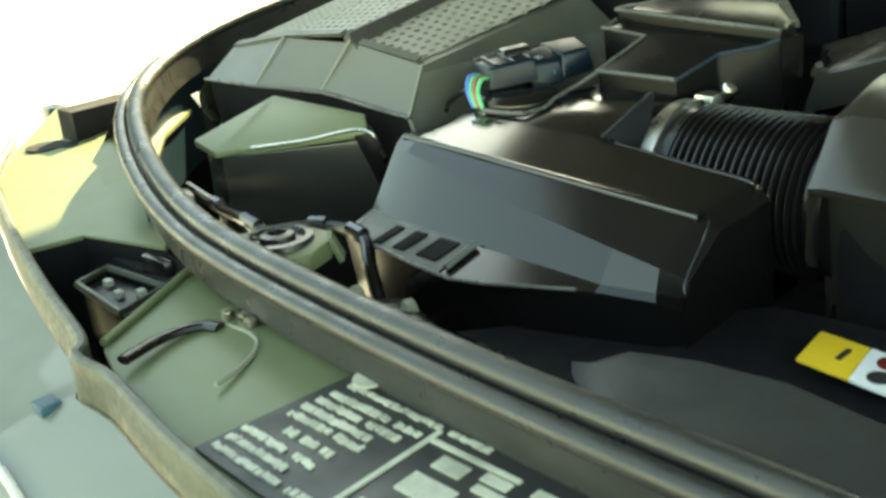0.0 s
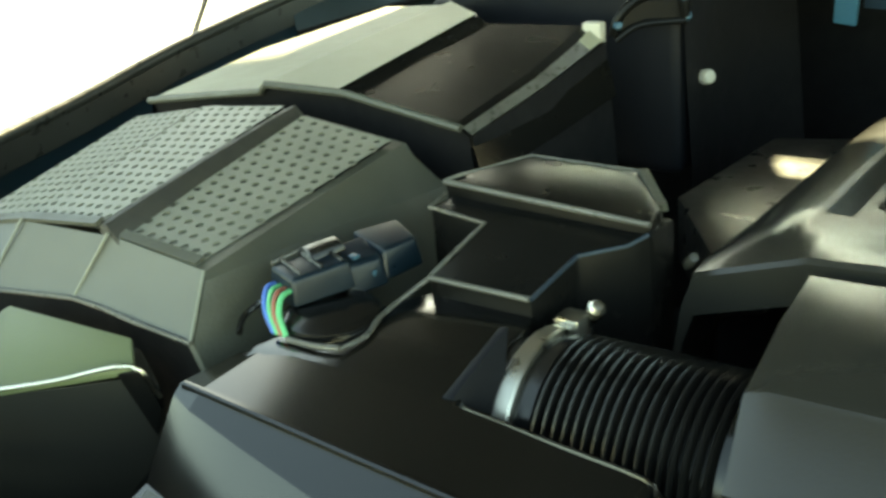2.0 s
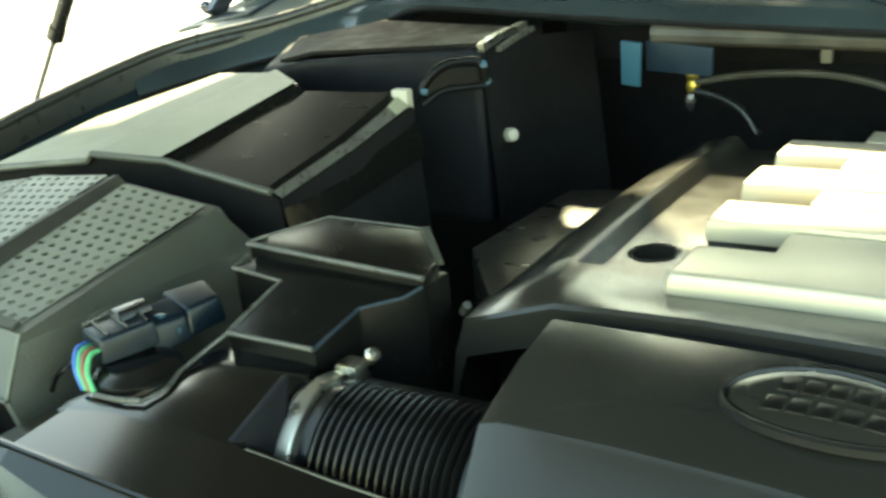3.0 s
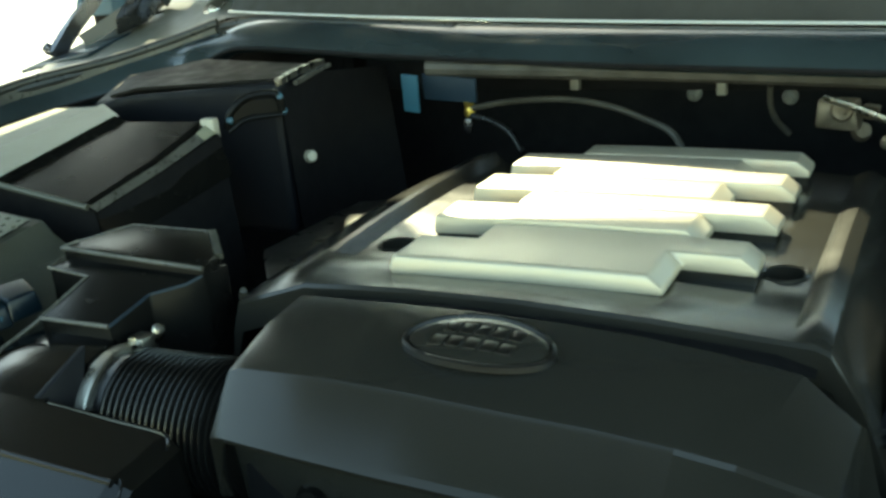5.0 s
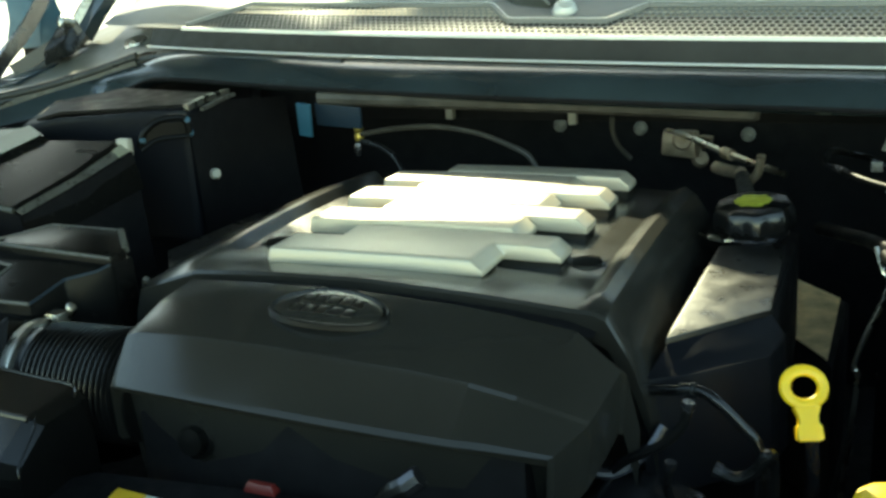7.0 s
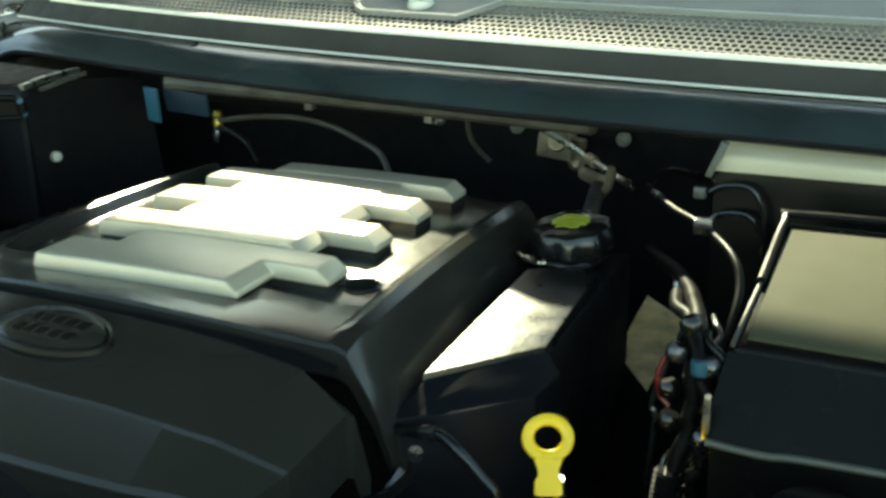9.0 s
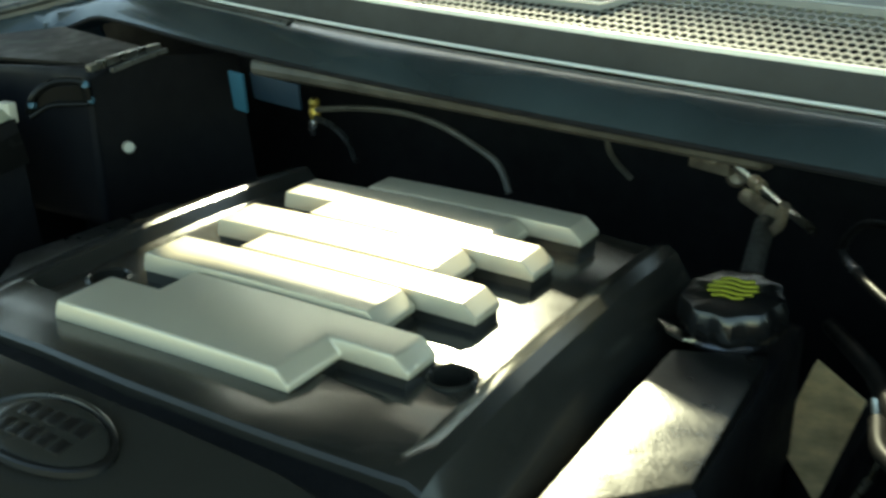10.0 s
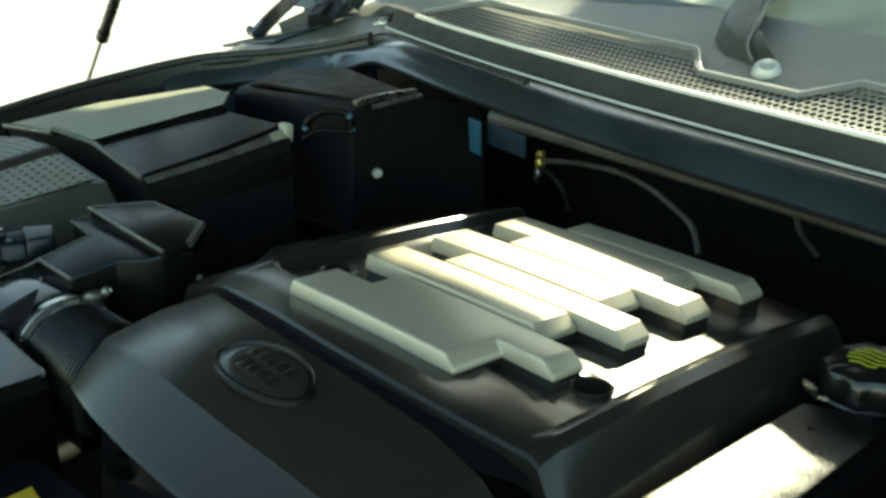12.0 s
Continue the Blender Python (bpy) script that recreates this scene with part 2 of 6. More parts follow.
def crest_z(x):
    return 1.14 - 0.02 * x


ACROSS = [-0.74 + 0.1 * i for i in range(18)]

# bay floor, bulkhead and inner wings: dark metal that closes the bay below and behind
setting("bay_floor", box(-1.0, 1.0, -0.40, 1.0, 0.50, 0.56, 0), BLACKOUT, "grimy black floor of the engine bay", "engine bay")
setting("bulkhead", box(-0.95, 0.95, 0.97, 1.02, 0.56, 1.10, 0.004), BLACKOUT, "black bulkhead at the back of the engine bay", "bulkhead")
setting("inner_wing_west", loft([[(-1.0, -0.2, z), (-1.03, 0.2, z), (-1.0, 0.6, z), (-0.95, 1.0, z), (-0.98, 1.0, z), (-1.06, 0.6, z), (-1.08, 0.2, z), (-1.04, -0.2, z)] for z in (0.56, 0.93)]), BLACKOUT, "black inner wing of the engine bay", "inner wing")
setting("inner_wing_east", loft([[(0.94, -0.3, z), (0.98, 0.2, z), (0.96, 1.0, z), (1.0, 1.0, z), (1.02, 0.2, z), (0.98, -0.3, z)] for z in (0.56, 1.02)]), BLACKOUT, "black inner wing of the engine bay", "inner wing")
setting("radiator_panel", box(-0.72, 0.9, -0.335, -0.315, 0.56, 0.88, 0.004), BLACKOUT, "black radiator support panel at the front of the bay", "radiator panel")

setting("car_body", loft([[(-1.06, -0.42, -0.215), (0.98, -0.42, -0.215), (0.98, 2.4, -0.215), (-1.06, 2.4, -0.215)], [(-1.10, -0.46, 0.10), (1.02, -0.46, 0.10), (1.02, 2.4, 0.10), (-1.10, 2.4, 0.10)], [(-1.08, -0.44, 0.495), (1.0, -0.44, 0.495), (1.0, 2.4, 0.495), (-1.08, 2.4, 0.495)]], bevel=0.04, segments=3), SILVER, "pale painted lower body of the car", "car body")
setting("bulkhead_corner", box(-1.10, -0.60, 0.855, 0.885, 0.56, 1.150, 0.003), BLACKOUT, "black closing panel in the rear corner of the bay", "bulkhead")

# ---- scuttle: seal, fascia, grille, windscreen ----
scuttle = thing("windscreen_scuttle", "grey plastic scuttle panel with a dark front fascia below the windscreen", "scuttle panel", (0, 0.65, 1.10))
FASCIA_LINE = smooth_path([(-1.03, 0.50, 1.066), (-0.97, 0.60, 1.081), (-0.885, 0.672, 1.097), (-0.81, 0.712, 1.116), (-0.745, 0.738, 1.134), (-0.68, crest_y(-0.68) - 0.004, 1.149), (-0.60, crest_y(-0.60), 1.152)] + [(x, crest_y(x), crest_z(x)) for x in ACROSS[3:]], 4)
fascia_rows = []
for out, down in ((0.004, 0.004), (0.020, 0.008), (0.045, 0.022), (0.058, 0.038), (0.040, 0.050), (-0.12, 0.054)):
    row = []
    for a, p, b in zip([FASCIA_LINE[0]] + FASCIA_LINE[:-1], FASCIA_LINE, FASCIA_LINE[1:] + [FASCIA_LINE[-1]]):
        t = (b - a).normalized()
        side = Vector((t.y, -t.x, 0)).normalized()
        row.append(p + side * out * (0.6 if p.x < -0.8 else 1.0) - Vector((0, 0, down)))
    fascia_rows.append(row)
part("front_fascia", loft(fascia_rows, closed=False), FASCIA, scuttle, "slate blue painted fascia")
part("lower_lip", sweep([fascia_rows[3][i] + Vector((0, 0.002, -0.003)) for i in range(0, len(FASCIA_LINE), 4)], ring(0.0035, 8), 3), BLACKOUT, scuttle, "dark lower lip")
# the crest's bright highlight is painted as a pale line
part("edge_lip", sweep([(x, crest_y(x), crest_z(x)) for x in ACROSS], ring(0.0021, 8), 3), TRIM, scuttle, "painted highlight along the edge")
part("riser", loft([[(x, crest_y(x) + 0.002, crest_z(x) - 0.002) for x in ACROSS[:]],
                    [(x, crest_y(x) + 0.012, crest_z(x) + 0.010) for x in ACROSS[:]],
                    [(x, crest_y(x) + 0.022, crest_z(x) + 0.029) for x in ACROSS[:]]], closed=False), SLATE, scuttle, "dark grey riser below the grille")


def grille_point(x, t):
    """A point of the grille's sheet: t from 0 at its front edge to 1 at its back edge."""
    return Vector((x, crest_y(x) + 0.026 + 0.088 * t, crest_z(x) + 0.030 + 0.032 * t))


def grille_back(x):
    """How far back the mesh reaches: it narrows where the wiper spindle sits and at its outer end."""
    if x < -0.56:
        return max(0.0, 1.0 - (-0.56 - x) / 0.11)
    if -0.10 <= x <= -0.06:
        return 1.0 - 0.55 * (x + 0.10) / 0.04
    if -0.06 < x < 0.085:
        return 0.45
    if 0.085 <= x <= 0.135:
        return 0.45 + 0.55 * (x - 0.085) / 0.05
    return 1.0


def mesh_grille():
    bm = bmesh.new()
    pitch_x, rows = 0.0096, 9
    x0, count = -0.665, 159
    for j in range(rows):
        for i in range(count):
            cx = x0 + (i + 0.5 + (0.5 if j % 2 else 0)) * pitch_x
            if (j + 1) / rows > grille_back(cx) + 0.001:
                continue
            outer, inner, deep = [], [], []
            for a, b in ((-0.5, -0.5), (0, -0.5), (0.5, -0.5), (0.5, 0), (0.5, 0.5), (0, 0.5), (-0.5, 0.5), (-0.5, 0)):
                w = math.hypot(a, b)
                outer.append(bm.verts.new(grille_point(cx + a * pitch_x, (j + 0.5 + b) / rows)))
                q = grille_point(cx + a / w * 0.45 * pitch_x, (j + 0.5 + b / w * 0.45) / rows)
                inner.append(bm.verts.new(q))
                deep.append(bm.verts.new(q + Vector((0, 0.0003, -0.0009))))
            for k in range(8):
                m = (k + 1) % 8
                bm.faces.new((outer[k], outer[m], inner[m], inner[k]))
                bm.faces.new((inner[k], inner[m], deep[m], deep[k]))
    return bm


grille = thing("scuttle_grille", "grey plastic mesh grille with a pale rim on the scuttle panel", "grille", (0, 0.66, 1.165))
finish_sheet("mesh", mesh_grille(), COWL, grille)
XS = [-0.665 + 0.01 * i for i in range(154)]
# black sheet close below the mesh paints the shade in its holes
part("backing", loft([[grille_point(x, 0.0) + Vector((0, 0.004, -0.012)) for x in XS], [grille_point(x, 1.0) + Vector((0, 0.004, -0.014)) for x in XS]], closed=False), BLACKOUT, grille, "black sheet for the shade below the mesh")
# rims carry their highlight in the bright colour
part("front_rim", sweep([grille_point(x, -0.03) + Vector((0, 0, 0.0015)) for x in XS[::4]], [(-0.0030, -0.003), (0.0030, -0.003), (0.0026, 0.002), (-0.0026, 0.002)], 2), TRIM, grille, "front rim painted bright as a highlight")
part("back_rim", sweep([grille_point(x, grille_back(x) + 0.05) + Vector((0, 0, 0.001)) for x in XS], [(-0.0055, -0.003), (0.0055, -0.003), (0.0045, 0.003), (-0.0045, 0.003)], 1, smooth=False), COWL, grille)
part("back_rim_line", sweep([grille_point(x, grille_back(x) + 0.085) + Vector((0, 0, 0.003)) for x in XS], ring(0.0013, 6), 1, smooth=False), TRIM, grille, "painted highlight line on the rim")
# the shelf behind the grille, on which the wiper sits
def shelf_point(x, f):
    """A point of the shelf: f from 0 at the grille's back rim to 1 under the windscreen."""
    t0 = grille_back(x) + 0.06
    t = t0 + (2.3 - t0) * f
    p = grille_point(x, t)
    p.z -= 0.003 + 0.0192 * max(0.0, t - 1)
    p.z += 0.030 * max(0.0, (t - 1.1) / 1.2) ** 1.5
    return p


shelf_rows = [[shelf_point(x, f) for x in [-0.9 + 0.02 * i for i in range(91)]] for f in (0.0, 0.15, 0.3, 0.45, 0.6, 0.8, 1.0)]
part("back_shelf", loft(shelf_rows, closed=False), COWL, scuttle, "grey moulded shelf")

# unseen cabin, coloured beige to throw light onto the engine cover
setting("cabin_interior", loft([[(-0.85, 0.98, 1.10), (0.85, 0.98, 1.10), (0.85, 0.98, 1.17), (-0.85, 0.98, 1.17)], [(-0.85, 1.35, 1.10), (0.85, 1.35, 1.10), (0.85, 1.35, 1.27), (-0.85, 1.35, 1.27)], [(-0.85, 1.45, 0.90), (0.85, 1.45, 0.90), (0.85, 1.45, 1.24), (-0.85, 1.45, 1.24)], [(-0.85, 1.60, 0.90), (0.85, 1.60, 0.90), (0.85, 1.60, 1.12), (-0.85, 1.60, 1.12)], [(-0.85, 2.38, 0.90), (0.85, 2.38, 0.90), (0.85, 2.38, 1.12), (-0.85, 2.38, 1.12)]], bevel=0.02), FELT, "unseen dashboard and cabin floor, beige to brighten the engine cover", "car interior")
screen = thing("windscreen", "pale windscreen glass reflecting the sky", "windscreen", (0, 0.8, 1.2))
glass = part("pane", loft([[(x, 0.80 - 0.04 * x + 0.10 * x * x, 1.205), (x, 1.55 + 0.06 * x * x, 1.875), (x, 1.555 + 0.06 * x * x, 1.870), (x, 0.805 - 0.04 * x + 0.10 * x * x, 1.20)] for x in [-0.88 + 0.11 * i for i in range(17)]]), GLASS, screen)
glass.visible_shadow = False
pillar = part("pillar", sweep([(-0.962, 0.865, 1.165), (-0.925, 0.93, 1.255), (-0.88, 1.10, 1.40), (-0.82, 1.56, 1.875)], [(-0.020, -0.012), (0.014, -0.016), (0.020, 0.006), (-0.010, 0.014)], 6), PAINT, screen, "dark windscreen pillar")
part("pillar_trim", sweep([(-0.990, 0.858, 1.168), (-0.953, 0.923, 1.258), (-0.908, 1.095, 1.403), (-0.848, 1.555, 1.878)], [(-0.010, -0.006), (0.010, -0.006), (0.008, 0.008), (-0.008, 0.008)], 6), SILVER, pillar, "pale edge trim")

# roof and pillars behind the windscreen; the unseen roof is placed to shade the rearmost fin
setting("car_roof", loft([[(x, y + 0.04 * x * x, z - 0.02 * x * x) for x in [-0.84 + 0.12 * i for i in range(15)]] for y, z in ((1.55, 1.865), (1.575, 1.918), (1.66, 1.950), (1.80, 1.966), (2.05, 1.973), (2.40, 1.965), (2.40, 1.91), (1.72, 1.90), (1.56, 1.865))], closed=False), SILVER, "unseen pale car roof, placed to shade the rearmost fin", "car roof")

# wiper spindle and arm in the notch of the grille
wiper = thing("wiper_arm", "dark grey wiper arm with a round pale spindle cap", "wiper arm", (0.02, 0.72, 1.17))
part("spindle_cap", lathe([(0.0, 0.026), (0.010, 0.024), (0.016, 0.018), (0.019, 0.008), (0.018, -0.006), (0.0175, -0.012)], (0.014, 0.722, 1.188), (0.25, -0.55, 0.8)), TRIM, wiper, "pale round cap of the spindle")
part("arm_root", lathe([(0.0225, 0.006), (0.026, -0.012), (0.026, -0.05)], (0.020, 0.722, 1.180), (0.25, -0.45, 0.85)), RUBBER, wiper, "dark blue-black root of the arm")
part("arm", loft([[(x - w, y - 0.006, z - 0.012), (x + w, y - 0.012, z - 0.012), (x + w * 0.75, y, z + 0.018), (x - w * 0.75, y + 0.006, z + 0.018)] for x, y, z, w in ((0.004, 0.730, 1.196, 0.022), (-0.030, 0.750, 1.210, 0.030), (-0.066, 0.780, 1.226, 0.034), (-0.088, 0.825, 1.250, 0.032), (-0.094, 0.89, 1.292, 0.026), (-0.090, 0.97, 1.350, 0.020))], bevel=0.006, segments=3), GREY, wiper, "dark grey cast arm")
part("arm_edge", sweep([(-0.008, 0.722, 1.206), (-0.030, 0.742, 1.222), (-0.042, 0.778, 1.244), (-0.060, 0.83, 1.270), (-0.070, 0.89, 1.312)], ring(0.0020, 8), 4), COWL, wiper, "bright edge line of the arm")

# ---- rubber seal round the bay ----
SEAL = [(0.75, -0.33, 0.935), (0.5, -0.36, 0.935), (0.2, -0.375, 0.935), (0.0, -0.375, 0.935), (-0.2, -0.37, 0.935), (-0.4, -0.355, 0.937), (-0.52, -0.335, 0.942), (-0.64, -0.298, 0.955), (-0.755, -0.245, 0.968),
        (-0.865, -0.172, 0.972), (-0.97, -0.075, 0.975), (-1.03, 0.04, 0.985), (-1.055, 0.18, 1.0), (-1.05, 0.35, 1.035), (-1.0, 0.54, 1.075), (-0.90, 0.66, 1.095), (-0.82, 0.71, 1.115), (-0.74, 0.735, 1.138), (-0.66, crest_y(-0.66) - 0.008, 1.146), (-0.5, crest_y(-0.5) - 0.01, 1.144)]
SEAL += [(x, crest_y(x) - 0.012, crest_z(x) - 0.006) for x in (-0.3, 0.0, 0.3, 0.6, 0.85)]
seal = thing("bonnet_seal", "black rubber bonnet seal running round the engine bay", "rubber seal", (0, -0.37, 0.92))
part("inner_bulb", sweep([(x, y, z + 0.004) for x, y, z in SEAL[:18]], [(0.005 + 0.0078 * math.cos(2 * math.pi * i / 12), 0.0078 * math.sin(2 * math.pi * i / 12)) for i in range(12)], 10), SEALING, seal)
part("outer_bulb", sweep([(x, y, z - 0.002) for x, y, z in SEAL[:18]], [(-0.0088 + 0.0062 * math.cos(2 * math.pi * i / 12), 0.0062 * math.sin(2 * math.pi * i / 12)) for i in range(12)], 10), SEALING, seal)
part("carrier_strip", sweep([(x, y, z - 0.016) for x, y, z in SEAL[:18]], [(-0.007, -0.014), (0.012, -0.014), (0.010, 0.0175), (-0.006, 0.0155)], 10), SEALING, seal)
part("scuttle_bulb", sweep([(x, y, z - 0.004) for x, y, z in SEAL[14:21]], ring(0.0080, 10), 8), SEALING, seal)
part("flange", sweep([(x, y, z - 0.03) for x, y, z in SEAL[7:18]], [(-0.004, -0.10), (0.004, -0.10), (0.004, 0.012), (-0.004, 0.012)], 8), PAINT, seal, "dark painted flange under the seal")

# front wing beyond the seal
wing = thing("front_wing", "pale painted front wing outside the rubber seal", "car wing", (-1.05, 0.2, 0.9))
wing_path = smooth_path([(x, y, z) for x, y, z in SEAL[9:16]], 6)
part("skin", loft([[(p.x - 0.020, p.y - 0.004, p.z - 0.022) for p in wing_path], [(p.x - 0.06, p.y - 0.01, p.z - 0.035) for p in wing_path], [(p.x - 0.11, p.y - 0.02, p.z - 0.09) for p in wing_path], [(p.x - 0.13, p.y - 0.02, p.z - 0.35) for p in wing_path]], closed=False), SILVER, wing)

# rear corner: grey plastic panel, round badge bolt, bonnet hinge, gas strut
corner = thing("scuttle_corner_panel", "grey plastic panel in the rear corner of the bay", "corner panel", (-0.8, 0.8, 1.1))
part("sheet", loft([[(-0.66, 0.742, 1.150), (-0.74, 0.758, 1.146), (-0.82, 0.745, 1.126), (-0.92, 0.70, 1.10), (-1.02, 0.62, 1.085)],
                    [(-0.66, 0.80, 1.165), (-0.75, 0.81, 1.160), (-0.86, 0.80, 1.145), (-0.95, 0.78, 1.12), (-1.06, 0.70, 1.095)],
                    [(-0.64, 0.90, 1.20), (-0.76, 0.90, 1.195), (-0.88, 0.89, 1.18), (-0.98, 0.88, 1.15), (-1.09, 0.82, 1.11)],
                    [(-0.62, 1.05, 1.26), (-0.78, 1.05, 1.25), (-0.92, 1.03, 1.22), (-1.02, 1.0, 1.17), (-1.10, 0.95, 1.13)]], closed=False), DUST_GREY, corner)
part("round_fastener", lathe([(0.0, 0.010), (0.012, 0.010), (0.015, 0.006), (0.022, 0.007), (0.025, 0.003), (0.026, -0.004)], (-0.80, 0.815, 1.152), (0.1, -0.45, 0.9)), ZINC, corner, "round pale fastener with a raised ring")
hinge = thing("hinge_bracket", "dark steel bonnet hinge with a ball stud", "hinge", (-1.03, 0.70, 1.10))
part("base_plate", panel([(-1.09, 0.66, 1.085), (-0.98, 0.70, 1.105), (-0.97, 0.80, 1.125), (-1.08, 0.78, 1.105)], 0.006), PAINT, hinge)
part("arm", sweep([(-1.06, 0.71, 1.10), (-1.05, 0.75, 1.14), (-1.02, 0.80, 1.20), (-0.98, 0.84, 1.30), (-0.95, 0.84, 1.42)], [(-0.008, -0.012), (0.008, -0.012), (0.008, 0.012), (-0.008, 0.012)], 6), STEEL_DARK, hinge)
part("ball_stud", lathe([(0.0, 0.012), (0.008, 0.009), (0.011, 0.0), (0.008, -0.009), (0.005, -0.02)], (-1.075, 0.715, 1.11), (-0.3, -0.6, 0.6), 14), STEEL_DARK, hinge)
part("rubber_stop", loft([[(-0.985, 0.78, 1.12), (-0.93, 0.80, 1.14), (-0.94, 0.86, 1.16), (-0.99, 0.84, 1.14)], [(-0.975, 0.77, 1.15), (-0.945, 0.78, 1.155), (-0.95, 0.84, 1.20), (-0.985, 0.83, 1.19)]], bevel=0.004), RUBBER, hinge, "black rubber bump stop")
part("hinge_body", loft([[(-1.13, 0.84, 1.145), (-1.03, 0.83, 1.150), (-1.00, 0.86, 1.155), (-1.11, 0.89, 1.150)], [(-1.12, 0.85, 1.20), (-1.035, 0.84, 1.205), (-1.005, 0.87, 1.21), (-1.10, 0.90, 1.205)], [(-1.13, 0.86, 1.28), (-1.07, 0.85, 1.27), (-1.04, 0.88, 1.27), (-1.11, 0.91, 1.28)]], bevel=0.005), FOIL, hinge, "dark teal painted hinge body")
part("link_bar", sweep([(-1.045, 0.762, 1.117), (-1.005, 0.79, 1.142), (-0.965, 0.82, 1.170), (-0.945, 0.835, 1.190)], [(-0.006, -0.014), (0.006, -0.014), (0.006, 0.010), (-0.006, 0.010)], 4), PAINT, hinge, "dark link bar")
part("pivot_pin", lathe([(0.0, 0.014), (0.010, 0.012), (0.012, 0.0), (0.012, -0.012)], (-0.958, 0.820, 1.196), (-0.2, -0.9, 0.3), 14), ZINC, hinge, "bright pivot pin")
strut = thing("gas_strut", "thin grey gas strut that holds the bonnet up", "gas strut", (-1.085, 0.378, 1.02))
part("rod", tube([(-1.085, 0.378, 1.023), (-1.008, 0.379, 1.128)], 0.0035, 1, 8, False), STEEL_DARK, strut)
part("cylinder", tube([(-1.011, 0.379, 1.124), (-0.655, 0.383, 1.606)], 0.0095, 1, 12, False), RUBBER, strut)
part("end_collar", tube([(-1.013, 0.379, 1.121), (-1.003, 0.379, 1.135)], 0.0112, 1, 12, False), RUBBER, strut)

# raised bonnet over and behind the bay
def shade_hem(x):
    """Drop of the unseen bonnet's rear edge, added to shade the bay's left side."""
    k = min(1.0, max(0.0, (-0.46 - x) / 0.05)) * min(1.0, max(0.0, (x + 1.03) / 0.09))
    return -0.165 * k


def shade_tail(x):
    """How far the unseen bonnet's corner is stretched back to shade the filter housing."""
    return 0.10 * min(1.0, max(0.0, (-0.55 - x) / 0.05)) * min(1.0, max(0.0, (x + 1.03) / 0.09))


bonnet = thing("bonnet", "raised wide car bonnet with a grey painted underside", "car bonnet", (0, 0.78, 1.29))
bx = [-1.19 + 0.0372 * i for i in range(61)]
b_in = [[(x, 0.796 - 0.16 * min(x * x, 0.3) + shade_tail(x) * (1 - s) - 1.22 * s, 1.446 + shade_hem(x) * (1 - s) + 0.76 * s + 0.03 * math.sin(s * 3)) for x in bx] for s in (0.0, 0.25, 0.5, 0.75, 1.0)]
b_side = [[(-1.188, p[0][1], p[0][2] + 0.006), (-1.194, p[0][1] - 0.02, p[0][2] - 0.045), (-1.186, p[0][1] - 0.02, p[0][2] - 0.045), (-1.180, p[0][1], p[0][2] + 0.004)] for p in b_in]
b_out = [[(x, y + 0.035, z + 0.012) for x, y, z in row] for row in b_in]
part("underside", loft([[p for p in row] + [(p[0], p[1] + 0.012, p[2] + 0.004) for p in reversed(row)] for row in b_in]), UNDERSIDE, bonnet)
part("side_flange", loft(b_side), SILVER, bonnet)
part("skin", loft([[(p[0], p[1] - 0.018, p[2] - 0.006) for p in row] + [p for p in reversed(row)] for row in b_out]), SILVER, bonnet)

# ---- engine cover ----
engine = thing("engine_cover", "dark grey engine cover with four champagne fins and oval badge", "engine cover", (0, 0.25, 0.86))


def rise(y):
    """The cover's gentle arch from front to back."""
    return -0.16 * (y - 0.33) ** 2 + 0.003


COVER_X = [(-0.303, 0.86), (-0.286, 0.955), (-0.278, 0.974), (-0.264, 0.987), (-0.242, 0.997), (-0.224, 1.001), (-0.219, 0.9995), (-0.2085, 0.9885), (-0.204, 0.988), (-0.161, 0.989),
           (-0.10, 0.990), (0.0, 0.990), (0.10, 0.989), (0.152, 0.9885), (0.196, 0.985), (0.204, 0.989), (0.213, 0.991), (0.224, 0.985), (0.246, 0.945), (0.262, 0.90), (0.27, 0.86)]
FRONT_Z = {-0.219: 1.0005, -0.2085: 1.0000, -0.204: 0.9998, -0.161: 0.999, -0.10: 0.999, 0.0: 0.999, 0.10: 0.997, 0.152: 0.993}


def cover_section(y):
    """The cover across the car: behind the front strip its inner panel lies lower than the outer flange."""
    out = []
    for x, z in COVER_X:
        if y < 0.17:
            z = FRONT_Z.get(x, z)
        out.append((x, y, z + (rise(y) if z > 0.975 else 0)))
    return out


